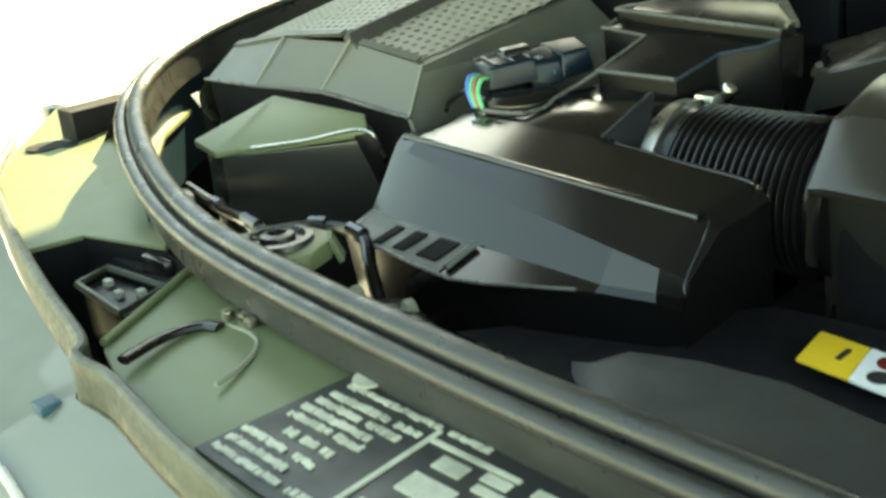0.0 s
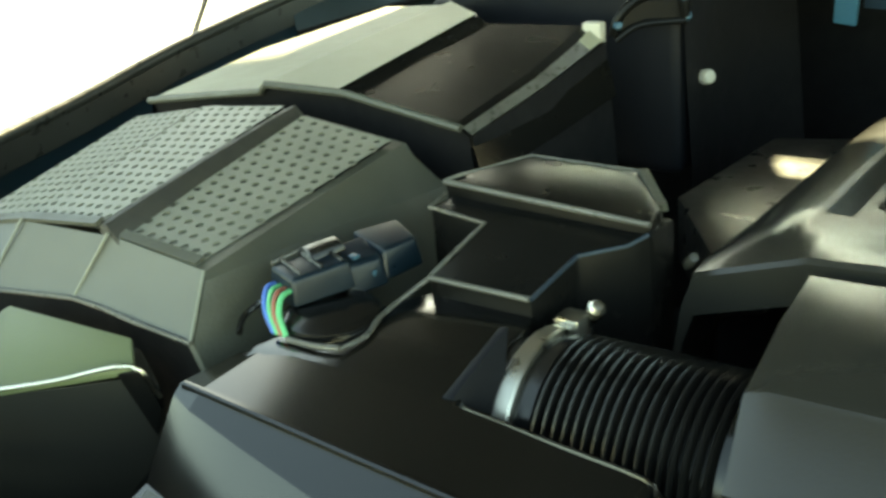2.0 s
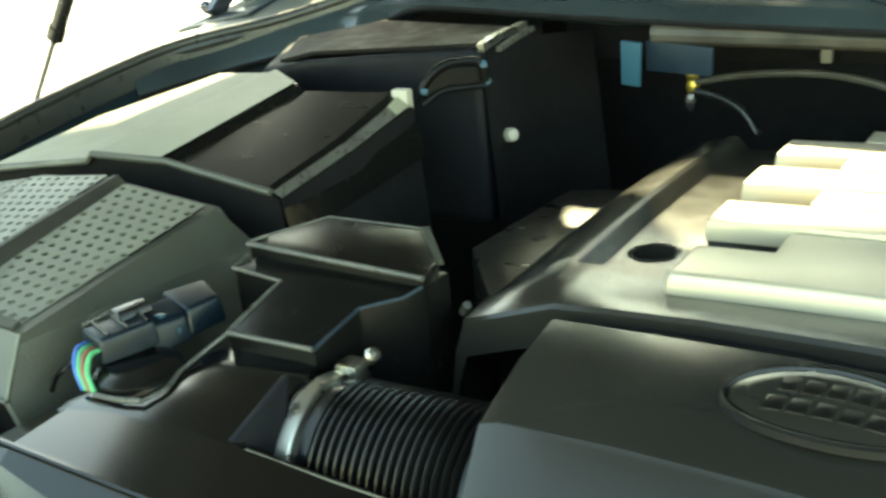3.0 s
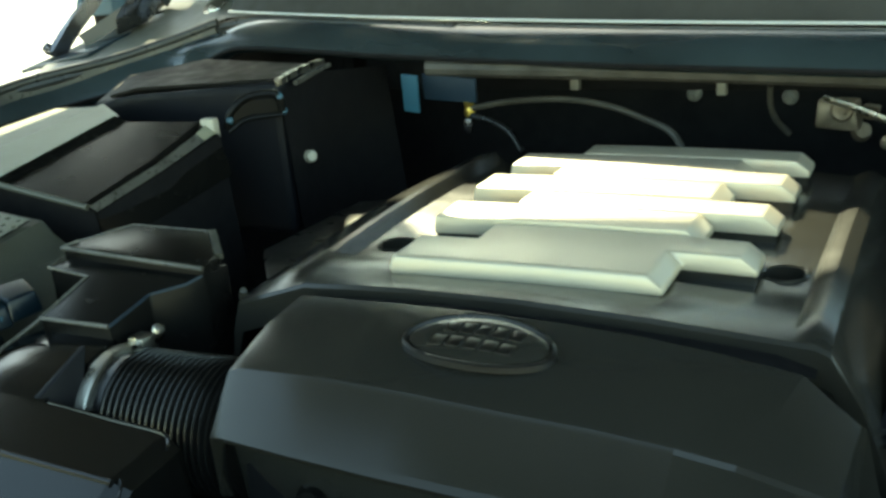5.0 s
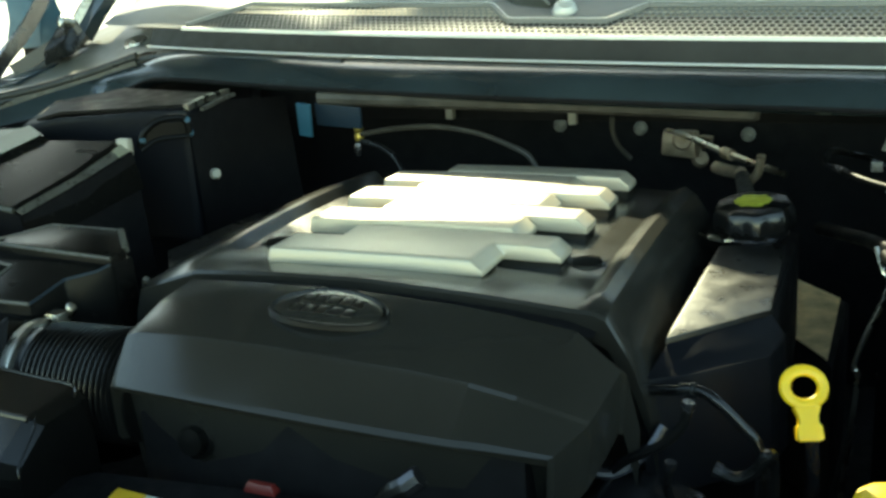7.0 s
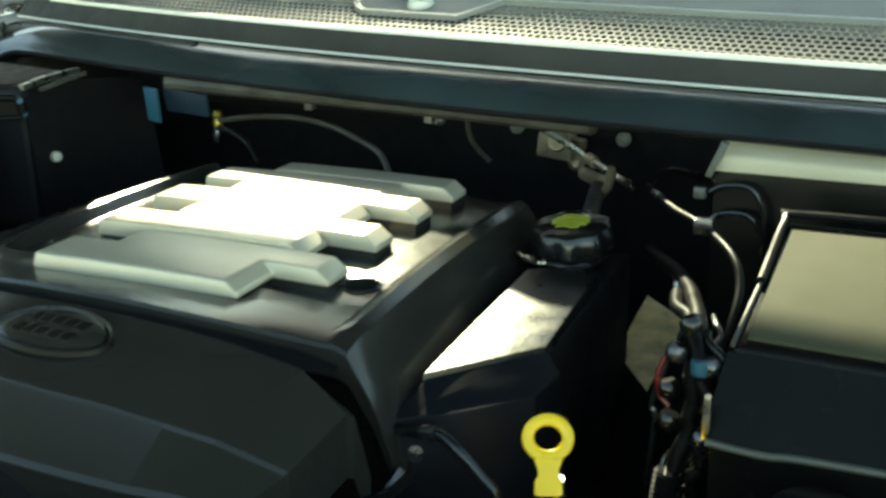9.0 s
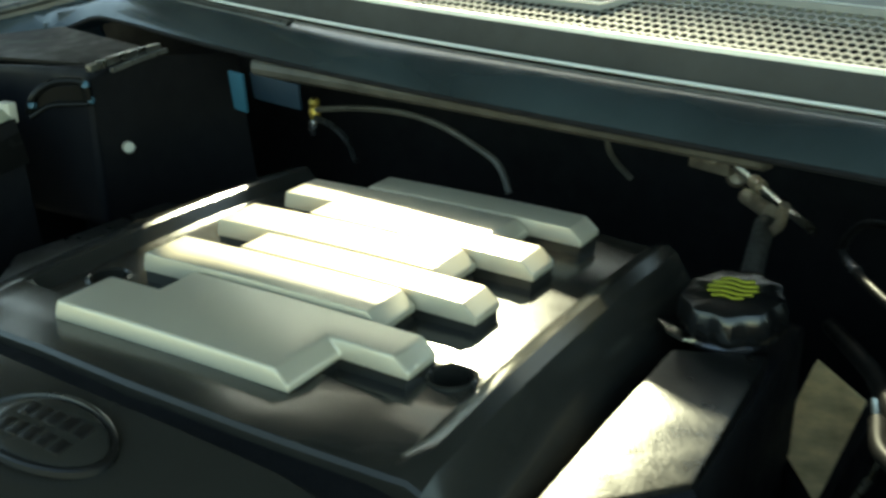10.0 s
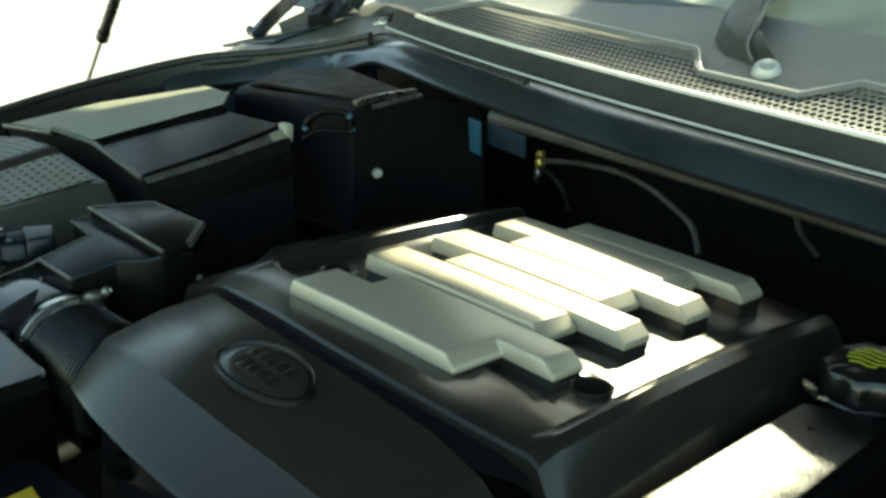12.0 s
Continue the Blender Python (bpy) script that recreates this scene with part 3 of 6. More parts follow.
def with_holes(bm, centres, r=0.0168, n=24, deep=0.05):
    """Opens a round bore in the one face under each centre."""
    for cx, cy in centres:
        face = min((f for f in bm.faces if f.normal.z ** 2 > 0.5), key=lambda f: (f.calc_center_median() - Vector((cx, cy, 0.99))).length)
        corners = sorted(face.verts, key=lambda v: math.atan2(v.co.y - cy, v.co.x - cx))
        z_at = lambda x, y: sum(v.co.z for v in corners) / 4 - 0.02 * (x - cx)
        circle = [bm.verts.new((cx + r * math.cos(2 * math.pi * i / n - math.pi), cy + r * math.sin(2 * math.pi * i / n - math.pi), z_at(cx, cy))) for i in range(n)]
        floor = [bm.verts.new((v.co.x, v.co.y, v.co.z - deep)) for v in circle]
        bmesh.ops.delete(bm, geom=[face], context="FACES_ONLY")
        q = n // 4
        for k in range(4):
            c0, c1 = corners[k], corners[(k + 1) % 4]
            mid = [circle[(k * q + q // 2 + j) % n] for j in range(q + 1)]
            half = len(mid) // 2
            for j in range(half):
                bm.faces.new((c0, mid[j], mid[j + 1]))
            for j in range(half, len(mid) - 1):
                bm.faces.new((c1, mid[j], mid[j + 1]))
            bm.faces.new((c0, mid[half], c1))
        for j in range(n):
            bm.faces.new((circle[j], circle[(j + 1) % n], floor[(j + 1) % n], floor[j]))
        bm.faces.new(floor)
    return bm


def between(x, xs, vs):
    """Straight steps between the values of a table."""
    for a, b, p, q in zip(xs, xs[1:], vs, vs[1:]):
        if x <= b:
            return p + (q - p) * max(0.0, (x - a) / (b - a))
    return vs[-1]


EDGE_X = [-0.278, -0.20, -0.15, -0.10, -0.05, 0.0, 0.05, 0.10, 0.15, 0.19, 0.213]
EDGE_Y = [0.095, 0.092, 0.087, 0.081, 0.073, 0.069, 0.070, 0.075, 0.084, 0.094, 0.098]
EDGE_Z = [0.972, 0.997, 1.000, 1.004, 1.007, 1.008, 1.006, 1.000, 0.992, 0.984, 0.981]


def lead(x):
    """The bowed front edge of the cover's main section."""
    return between(x, EDGE_X, EDGE_Y)


def edge_z(x, z):
    return between(x, EDGE_X, EDGE_Z) if -0.279 < x < 0.214 else z - 0.006


stations = [0.142, 0.165, 0.173, 0.199, 0.245, 0.30, 0.36, 0.42, 0.48, 0.53, 0.56]
edge = [(x, y, edge_z(x, z)) for x, y, z in cover_section(0.14)]
back = cover_section(0.142)
rows = [[(x, lead(x) + 0.002, z - 0.030) for x, _, z in edge], [(x, lead(x), z - 0.003) for x, _, z in edge], [(x, lead(x) + 0.003, z) for x, _, z in edge],
        [(x, lead(x) * 0.5 + 0.071, z * 0.5 + b[2] * 0.5 + 0.002) for (x, _, z), b in zip(edge, back)]] + [cover_section(y) for y in stations] + [[(x * 0.98, 0.575, max(0.86, z - 0.03)) for x, _, z in cover_section(0.56)], [(x * 0.97, 0.582, max(0.85, z - 0.10)) for x, _, z in cover_section(0.56)]]
part("body", with_holes(loft(rows, closed=False), ((0.174, 0.221), (-0.182, 0.224))), COVER, engine, sharp=21)

# front section that carries the badge
F_X = [-0.178, -0.165, -0.10, -0.03, 0.04, 0.10, 0.15, 0.188, 0.215, 0.245, 0.262]
F_TOP = [0.9985, 1.0005, 1.006, 1.006, 1.001, 0.996, 0.990, 0.982, 0.969, 0.940, 0.925]
F_BACK = [0.080, 0.077, 0.064, 0.056, 0.055, 0.056, 0.060, 0.066, 0.092, 0.092, 0.086]
F_REAR = [0.9925, 0.994, 1.000, 1.003, 1.001, 0.996, 0.988, 0.980, 0.969, 0.940, 0.925]
F_CREASE = [(-0.046, 0.980), (-0.047, 0.984), (-0.053, 0.988), (-0.056, 0.987), (-0.056, 0.982), (-0.053, 0.977), (-0.050, 0.970), (-0.045, 0.963), (-0.038, 0.955), (-0.030, 0.935), (-0.020, 0.920)]
F_LIP = [(-0.086, 0.946), (-0.090, 0.949), (-0.104, 0.953), (-0.110, 0.952), (-0.110, 0.948), (-0.106, 0.943), (-0.100, 0.938), (-0.094, 0.934), (-0.086, 0.931), (-0.070, 0.922), (-0.050, 0.910)]
front_rows = []
for x, zt, yb, zr, (yc, zc), (yl, zl) in zip(F_X, F_TOP, F_BACK, F_REAR, F_CREASE, F_LIP):
    xl = x if x < 0.15 else 0.15 + (x - 0.15) * 0.62
    xr = x - 0.018 if x < -0.17 else x - 0.012 if x < -0.16 else x
    x = x - 0.006 if x < -0.16 else x
    front_rows.append([(xr, yb + 0.003, zr - 0.045), (xr, yb + 0.001, zr - 0.004), (xr, yb - 0.003, zr), (x * 0.5 + xr * 0.5, yb * 0.5 + yc * 0.5, zt - 0.002 + (zc - zt) * 0.28), (x, yc + 0.004, zc + 0.0008), (x, yc, zc - 0.0004), (x, yc - 0.003, zc - 0.003),
                       (xl, yl + 0.004, zl + 0.004), (xl, yl, zl), (xl, yl + 0.004, zl - 0.006), (xl, yl + 0.024, zl - 0.014), (xl, yl + 0.034, zl - 0.09)])
# the end facet: from the corner beside the joint and the end of the crease down to the outer edge
front_rows = front_rows[:7]
front_rows.append([(0.213, 0.051, 0.9375), (0.213, 0.049, 0.9785), (0.213, 0.046, 0.9825), (0.200, 0.006, 0.9700), (0.186, -0.031, 0.9565), (0.185, -0.035, 0.9553), (0.184, -0.038, 0.9525), (0.174, -0.088, 0.938), (0.174, -0.092, 0.934), (0.174, -0.088, 0.928), (0.174, -0.068, 0.920), (0.174, -0.058, 0.844)])
front_rows.append([(0.262, 0.062, 0.890), (0.252, 0.056, 0.944), (0.249, 0.050, 0.948), (0.247, 0.010, 0.944), (0.244, -0.025, 0.939), (0.243, -0.030, 0.938), (0.242, -0.034, 0.936), (0.225, -0.072, 0.926), (0.221, -0.075, 0.924), (0.221, -0.071, 0.916), (0.212, -0.050, 0.910), (0.200, -0.030, 0.840)])
front_rows.append([(p[0] - 0.004, p[1] + 0.004, p[2] - 0.06) for p in front_rows[-1]])
part("front_section", loft(front_rows, closed=False), COVER, engine, sharp=14)
part("front_end", loft([front_rows[0], [(p[0] - 0.004, p[1] + 0.006, p[2] - 0.05) for p in front_rows[0]]], closed=False), COVER, engine)

# groove between the two sections
part("joint_channel", loft([[(x, yb - 0.004, zr - 0.008) for x, yb, zr in zip(F_X[:9], F_BACK, F_REAR)], [(x, lead(x) + 0.0025, zr - 0.006) for x, zr in zip(F_X[:9], F_REAR)]], closed=False), BLACKOUT, engine, "dark joint between the two sections")


def badge_ring(rx, ry, h, n=40):
    return [(rx * math.cos(2 * math.pi * i / n), ry * math.sin(2 * math.pi * i / n), h) for i in range(n)]


def on_badge(p):
    """Badge plane: on the front section, tilted a little to the front."""
    x, y, z = p
    return (x - 0.002, 0.004 + y, 1.0035 + 0.16 * y - 0.045 * x + z - 1.3 * (x * x))


def oval(*steps):
    return loft([[on_badge(p) for p in badge_ring(rx, ry, h)] for rx, ry, h in steps])


badge = part("badge", oval((0.058, 0.032, -0.004), (0.058, 0.032, 0.0004), (0.0565, 0.0305, 0.0012), (0.0550, 0.0290, 0.0010), (0.0540, 0.0280, -0.0010), (0.0520, 0.0262, -0.0010)), BADGE, engine, "oval badge with a dark grooved rim")
part("plate", oval((0.0525, 0.0265, -0.003), (0.0525, 0.0265, 0.0002), (0.0500, 0.0245, 0.0011), (0.036, 0.0175, 0.0016), (0.015, 0.007, 0.0018)), COVER, badge, "domed grey plate")
for row_y, n, w in ((0.0088, 5, 0.0125), (-0.0088, 5, 0.0130)):
    for i in range(n):
        cx = (i - (n - 1) / 2) * w + (0.002 if row_y > 0 else -0.001)
        quad = [(cx - w * 0.44, row_y - 0.0062), (cx + w * 0.36, row_y - 0.0062), (cx + w * 0.42, row_y + 0.0062), (cx - w * 0.32, row_y + 0.0062)]
        part("raised_bar", loft([[on_badge((a, b, 0.0008)) for a, b in quad], [on_badge((a, b, 0.0021)) for a, b in quad]], bevel=0.0006), BADGE, badge)


def bowed(bm):
    """Gives a fin its slight arch across the car."""
    for x in [-0.12 + 0.03 * i for i in range(9)]:
        bmesh.ops.bisect_plane(bm, geom=bm.verts[:] + bm.edges[:] + bm.faces[:], plane_co=(x, 0, 0), plane_no=(1, 0, 0))
    for v in bm.verts:
        v.co.z += 0.005 - 0.08 * (v.co.x + 0.01) ** 2 - 0.006 * v.co.x
    return bm


def fin(foot, crown, z_top, bevel):
    """A painted cap with sloping ends on a dark base; foot and crown are its outlines below and above."""
    cap = part("fin", bowed(bevelled(loft([[(x, y, z_top - 0.017) for x, y in foot], [(x, y, z_top - 0.0105) for x, y in foot], [(x, y, z_top) for x, y in crown]]), bevel, 3, 15)), FIN, engine, "champagne painted fin")
    cx, cy = sum(p[0] for p in foot) / len(foot), sum(p[1] for p in foot) / len(foot)
    base = [(x + math.copysign(0.002, cx - x), y + math.copysign(0.0006, cy - y)) for x, y in foot]
    part("fin_base", bowed(loft([[(x, y, z_top - 0.040) for x, y in base], [(x, y, z_top - 0.016) for x, y in base]])), COVER, cap, "dark base under the fin")


# the foremost fin is one moulding with a step at each end, the others are pairs of bars
fin([(-0.138, 0.128), (0.098, 0.128), (0.098, 0.1883), (0.158, 0.1883), (0.158, 0.2292), (-0.083, 0.2292), (-0.083, 0.1883), (-0.138, 0.1883)],
    [(-0.136, 0.130), (0.085, 0.130), (0.085, 0.1893), (0.145, 0.1893), (0.145, 0.2288), (-0.081, 0.2288), (-0.081, 0.1879), (-0.136, 0.1879)], 1.0095, 0.0038)
for xl, y0, y1, y2, y3, z_top in ((-0.145, 0.2320, 0.283, 0.2855, 0.3257, 1.0128), (-0.147, 0.3285, 0.3814, 0.384, 0.4256, 1.0138), (-0.147, 0.4285, 0.480, 0.483, 0.5236, 1.0115)):
    for x0, x1, ya, yb in ((xl, 0.104, y0, y1), (-0.083, 0.158, y2, y3)):
        fin([(x0, ya), (x1, ya), (x1, yb), (x0, yb)], [(x0 + 0.002, ya + 0.0008), (x1 - 0.013, ya + 0.0008), (x1 - 0.013, yb - 0.0004), (x0 + 0.002, yb - 0.0004)], z_top, 0.0018)
for x, y, z in ((0.174, 0.221, 0.9868), (-0.182, 0.224, 0.988)):
    part("bolt_hole_rim", lathe([(0.0205, -0.002), (0.0205, 0.0006), (0.0185, 0.0018), (0.0168, 0.0006), (0.0168, -0.002)], (x, y, z + rise(y)), (-0.02, 0, 1), 26, cap=False), COVER, engine)

# cam covers of cast alloy beside the engine cover
cam_cover = thing("cam_cover", "bare cast alloy cam cover beside the engine cover", "cam cover", (0.31, 0.3, 0.9))
part("top_plate", prism([(0.264, 0.160, 0.938), (0.351, 0.247, 0.943), (0.347, 0.445, 0.952), (0.277, 0.405, 0.958)], 0.90, 0.004), ALLOY, cam_cover)
part("front_shield", loft([[(0.252, 0.115, 0.912), (0.30, 0.145, 0.914), (0.356, 0.20, 0.914), (0.366, 0.245, 0.918), (0.352, 0.249, 0.938), (0.266, 0.163, 0.933)], [(0.256, 0.110, 0.80), (0.30, 0.135, 0.80), (0.36, 0.195, 0.80), (0.372, 0.25, 0.80), (0.352, 0.255, 0.80), (0.266, 0.17, 0.80)]], bevel=0.003), NAVY, cam_cover, "navy-black front shield")
part("side_wall", box(0.272, 0.352, 0.25, 0.56, 0.72, 0.934, 0.006), BLACKOUT, cam_cover)
cam_west = thing("cam_cover", "bare cast alloy cam cover beside the engine cover", "cam cover", (-0.34, 0.4, 0.9))
part("top_plate", prism([(-0.300, 0.172, 0.955), (-0.270, 0.20, 0.958), (-0.272, 0.50, 0.953), (-0.376, 0.485, 0.948), (-0.374, 0.272, 0.956)], 0.90, 0.005), ALLOY, cam_west)
part("side_wall", prism([(-0.295, 0.17, 0.905), (-0.27, 0.2, 0.905), (-0.272, 0.54, 0.905), (-0.38, 0.53, 0.905), (-0.355, 0.26, 0.905)], 0.65, 0.01), BLACKOUT, cam_west)

# oil filler
oil = thing("oil_filler_cap", "black ribbed oil filler cap with yellow-green print", "oil cap", (0.306, 0.466, 0.95))
part("grip", lathe([(0.0, 0.016), (0.034, 0.016), (0.041, 0.013), (0.045, 0.006), (0.046, -0.009), (0.042, -0.016)], (0.308, 0.466, 0.979), (-0.05, -0.12, 1), 72, 9, 0.04), GLOSS, oil)
part("neck", lathe([(0.033, 0.0), (0.033, -0.03), (0.036, -0.07)], (0.306, 0.468, 0.972), (0, 0, 1), 24), PLASTIC, oil)
part("flange", lathe([(0.040, 0.0), (0.042, -0.002), (0.041, -0.006), (0.03, -0.007)], (0.306, 0.466, 0.962), (-0.05, -0.1, 1), 28), STEEL_DARK, oil, "dark steel flange")
part("flange_tab", panel([(0.246, 0.456, 0.9575), (0.262, 0.436, 0.9575), (0.280, 0.426, 0.9575), (0.318, 0.440, 0.9575), (0.325, 0.452, 0.9575), (0.290, 0.440, 0.9575), (0.268, 0.446, 0.9575)], 0.003, 0.0006), ZINC, oil, "bright tab")
for i in range(5):
    yy = 0.451 + i * 0.0075
    w = (0.013, 0.019, 0.021, 0.019, 0.014)[i]
    part("print_bar", sweep([(x, y, 0.9958 + 0.05 * (x - 0.308) + 0.12 * (y - 0.466)) for x, y in ((0.306 - w, yy - 0.001), (0.306 - w * 0.3, yy + 0.002), (0.306 + w * 0.4, yy - 0.001), (0.306 + w, yy + 0.0015))], [(-0.0013, -0.001), (0.0013, -0.001), (0.0013, 0.0002), (-0.0013, 0.0002)], 4), INK_YELLOW, oil, "yellow-green printed bar")

# dipstick
dip = thing("dipstick", "yellow plastic dipstick handle with a ring grip", "dipstick", (0.398, 0.13, 0.70))
loop = []
face = Vector((0.30, -0.80, 0.52)).normalized()
side = face.cross(Vector((0, 0, 1))).normalized()
upd = side.cross(face)
for i in range(32):
    a = 2 * math.pi * i / 32
    loop.append(Vector((0.391, 0.130, 0.915)) + side * 0.0165 * math.cos(a) + upd * 0.0150 * math.sin(a))
rings = []
for i, p in enumerate(loop):
    out = (p - Vector((0.391, 0.130, 0.915))).normalized()
    rings.append([p + out * 0.0052 * math.cos(b) + face * 0.004 * math.sin(b) for b in [2 * math.pi * k / 8 for k in range(8)]])
part("ring_grip", loft(rings + [rings[0]], caps=False), YELLOW, dip)
part("stem", loft([[Vector((0.391, 0.130, 0.915)) - upd * h + side * w * sx + face * 0.005 * sy for sx, sy in ((-1, -1), (1, -1), (1, 1), (-1, 1))] for h, w in ((0.017, 0.012), (0.026, 0.0085), (0.032, 0.0085), (0.034, 0.011), (0.045, 0.0115), (0.047, 0.009))], bevel=0.002), YELLOW, dip)
part("guide_tube", tube([(0.398, 0.136, 0.875), (0.40, 0.15, 0.80), (0.38, 0.2, 0.66)], 0.006), STEEL_DARK, dip, "dark steel guide tube")

# ---- air intake, in front on the far side ----
intake = thing("air_intake_duct", "black plastic air intake duct with a folded front lip", "intake duct", (-0.34, -0.15, 0.8))
# across the car: top edge behind, ridge, crease, foot of the steep face, lip, drop
SECTIONS = [
    (-0.500, [(-0.110, 0.940), (-0.146, 0.943), (-0.150, 0.938), (-0.178, 0.906), (-0.204, 0.893), (-0.200, 0.84)]),
    (-0.490, [(-0.103, 0.955), (-0.149, 0.9565), (-0.156, 0.951), (-0.186, 0.907), (-0.216, 0.897), (-0.208, 0.84)]),
    (-0.470, [(-0.100, 0.961), (-0.151, 0.9575), (-0.162, 0.949), (-0.190, 0.906), (-0.221, 0.897), (-0.213, 0.84)]),
    (-0.422, [(-0.100, 0.963), (-0.152, 0.9550), (-0.169, 0.943), (-0.1935, 0.9055), (-0.226, 0.896), (-0.218, 0.84)]),
    (-0.355, [(-0.098, 0.962), (-0.153, 0.9515), (-0.177, 0.9345), (-0.1965, 0.905), (-0.231, 0.894), (-0.222, 0.84)]),
    (-0.300, [(-0.096, 0.957), (-0.154, 0.9485), (-0.182, 0.9290), (-0.1983, 0.905), (-0.220, 0.8980), (-0.212, 0.84)]),
    (-0.250, [(-0.094, 0.951), (-0.155, 0.9460), (-0.187, 0.9240), (-0.2000, 0.9045), (-0.206, 0.9015), (-0.198, 0.84)]),
    (-0.212, [(-0.093, 0.947), (-0.1555, 0.9435), (-0.1905, 0.9205), (-0.1945, 0.9060), (-0.195, 0.9000), (-0.188, 0.84)]),
    (-0.197, [(-0.096, 0.938), (-0.150, 0.9350), (-0.182, 0.9130), (-0.185, 0.9020), (-0.185, 0.8920), (-0.178, 0.84)]),
]
part("shell", loft([[(x, -0.090, 0.84)] + [(x, y, z) for y, z in sec] for x, sec in SECTIONS], bevel=0.0), INTAKE, intake, sharp=7)
part("top_ridge", sweep([(-0.485, -0.150, 0.9562), (-0.42, -0.1525, 0.9542), (-0.355, -0.1535, 0.9505), (-0.28, -0.1545, 0.9465), (-0.208, -0.1555, 0.9425)], ring(0.0030, 10), 5), INTAKE, intake)
part("neck", loft([[(-0.478, -0.125, 0.952), (-0.322, -0.112, 0.948), (-0.322, -0.112, 0.85), (-0.478, -0.125, 0.85)], [(-0.478, -0.101, 0.9625), (-0.324, -0.097, 0.9605), (-0.324, -0.097, 0.85), (-0.478, -0.101, 0.85)], [(-0.462, -0.06, 0.9665), (-0.328, -0.05, 0.9670), (-0.328, -0.05, 0.85), (-0.462, -0.06, 0.85)], [(-0.430, -0.028, 0.9700), (-0.330, -0.025, 0.9700), (-0.330, -0.025, 0.85), (-0.430, -0.028, 0.85)], [(-0.408, 0.0, 0.974), (-0.333, 0.0, 0.973), (-0.333, 0.0, 0.85), (-0.408, 0.0, 0.85)]], bevel=0.003), INTAKE, intake)
part("gusset", loft([[(-0.334, -0.098, 0.962), (-0.329, -0.046, 0.984), (-0.322, -0.070, 0.940)], [(-0.327, -0.097, 0.962), (-0.322, -0.046, 0.986), (-0.314, -0.070, 0.940)]], bevel=0.0015), NAVY, intake, "blue-black corner gusset")
part("back_edge", sweep([(-0.320, -0.0955, 0.9585), (-0.26, -0.0945, 0.952), (-0.214, -0.0935, 0.947), (-0.203, -0.102, 0.944)], ring(0.0016, 8), 3), INTAKE, intake)
# lighter grey skin paints the light on the black shelf
part("shelf_skin", loft([[(-0.484, -0.190, 0.9072), (-0.425, -0.1945, 0.9063), (-0.368, -0.1965, 0.9060)], [(-0.484, -0.217, 0.8978), (-0.425, -0.2265, 0.8970), (-0.368, -0.2305, 0.8952)]], closed=False), GREY, intake, "shelf below the steep face, its light painted grey")
for x, w in ((-0.440, 0.008), (-0.416, 0.012), (-0.386, 0.020)):
    part("slot", loft([[(x - w / 2, -0.200, 0.9060), (x + w / 2, -0.200, 0.9060), (x + w / 2 - 0.004, -0.221, 0.8998), (x - w / 2 - 0.004, -0.221, 0.8998)], [(x - w / 2, -0.200, 0.895), (x + w / 2, -0.200, 0.895), (x + w / 2 - 0.004, -0.221, 0.888), (x - w / 2 - 0.004, -0.221, 0.888)]]), BLACKOUT, intake, "dark slot in the shelf")
# lip and rib: the edge highlight is put into the colour
part("lip_edge", sweep([(-0.486, -0.217, 0.8985), (-0.425, -0.2265, 0.8975), (-0.355, -0.2315, 0.895), (-0.300, -0.2205, 0.899), (-0.262, -0.209, 0.9015)], ring(0.0013, 8), 2), EDGE, intake, "pale highlight line on the lip")
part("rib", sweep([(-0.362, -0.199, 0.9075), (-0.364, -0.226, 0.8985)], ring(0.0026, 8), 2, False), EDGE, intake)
part("end_seam", sweep([(-0.206, -0.150, 0.9430), (-0.201, -0.157, 0.9375), (-0.1985, -0.183, 0.9140), (-0.197, -0.187, 0.90), (-0.198, -0.185, 0.87)], ring(0.0009, 8), 4), INTAKE, intake)

resonator = thing("intake_resonator", "black plastic stepped resonator box on the intake duct", "resonator box", (-0.37, 0.07, 0.8))
part("lower_box", prism([(-0.409, -0.008, 0.9855), (-0.333, -0.007, 0.9845), (-0.331, 0.044, 0.994), (-0.306, 0.064, 0.998), (-0.298, 0.080, 1.001), (-0.302, 0.120, 0.998), (-0.45, 0.085, 1.008), (-0.452, 0.052, 1.0075), (-0.405, 0.050, 1.003)], 0.78, 0.003, 0.0), PLASTIC, resonator)
part("lid", prism([(-0.456, 0.076, 1.0185), (-0.299, 0.081, 1.0075), (-0.309, 0.118, 1.006), (-0.343, 0.155, 1.0155), (-0.425, 0.140, 1.0225), (-0.450, 0.092, 1.0200)], 0.985, 0.003, 0.0), PLASTIC, resonator)
# slim beads that paint bright highlights along the box's edges
part("lid_edge", sweep([(-0.449, 0.090, 1.0195), (-0.456, 0.075, 1.018), (-0.38, 0.077, 1.0125), (-0.299, 0.080, 1.007)], ring(0.0022, 8), 1, False), EDGE, resonator, "highlight line on the lid's front edge")
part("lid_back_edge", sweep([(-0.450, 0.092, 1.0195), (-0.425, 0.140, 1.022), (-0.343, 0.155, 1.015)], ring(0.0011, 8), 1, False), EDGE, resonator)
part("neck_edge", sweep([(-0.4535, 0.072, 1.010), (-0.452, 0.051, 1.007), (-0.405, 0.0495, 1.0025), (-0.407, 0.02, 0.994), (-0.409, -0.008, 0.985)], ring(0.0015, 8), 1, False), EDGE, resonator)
part("step_edge", sweep([(-0.409, -0.0085, 0.985), (-0.334, -0.0075, 0.984)], ring(0.0019, 8), 1, False), EDGE, resonator, "highlight line on the step")
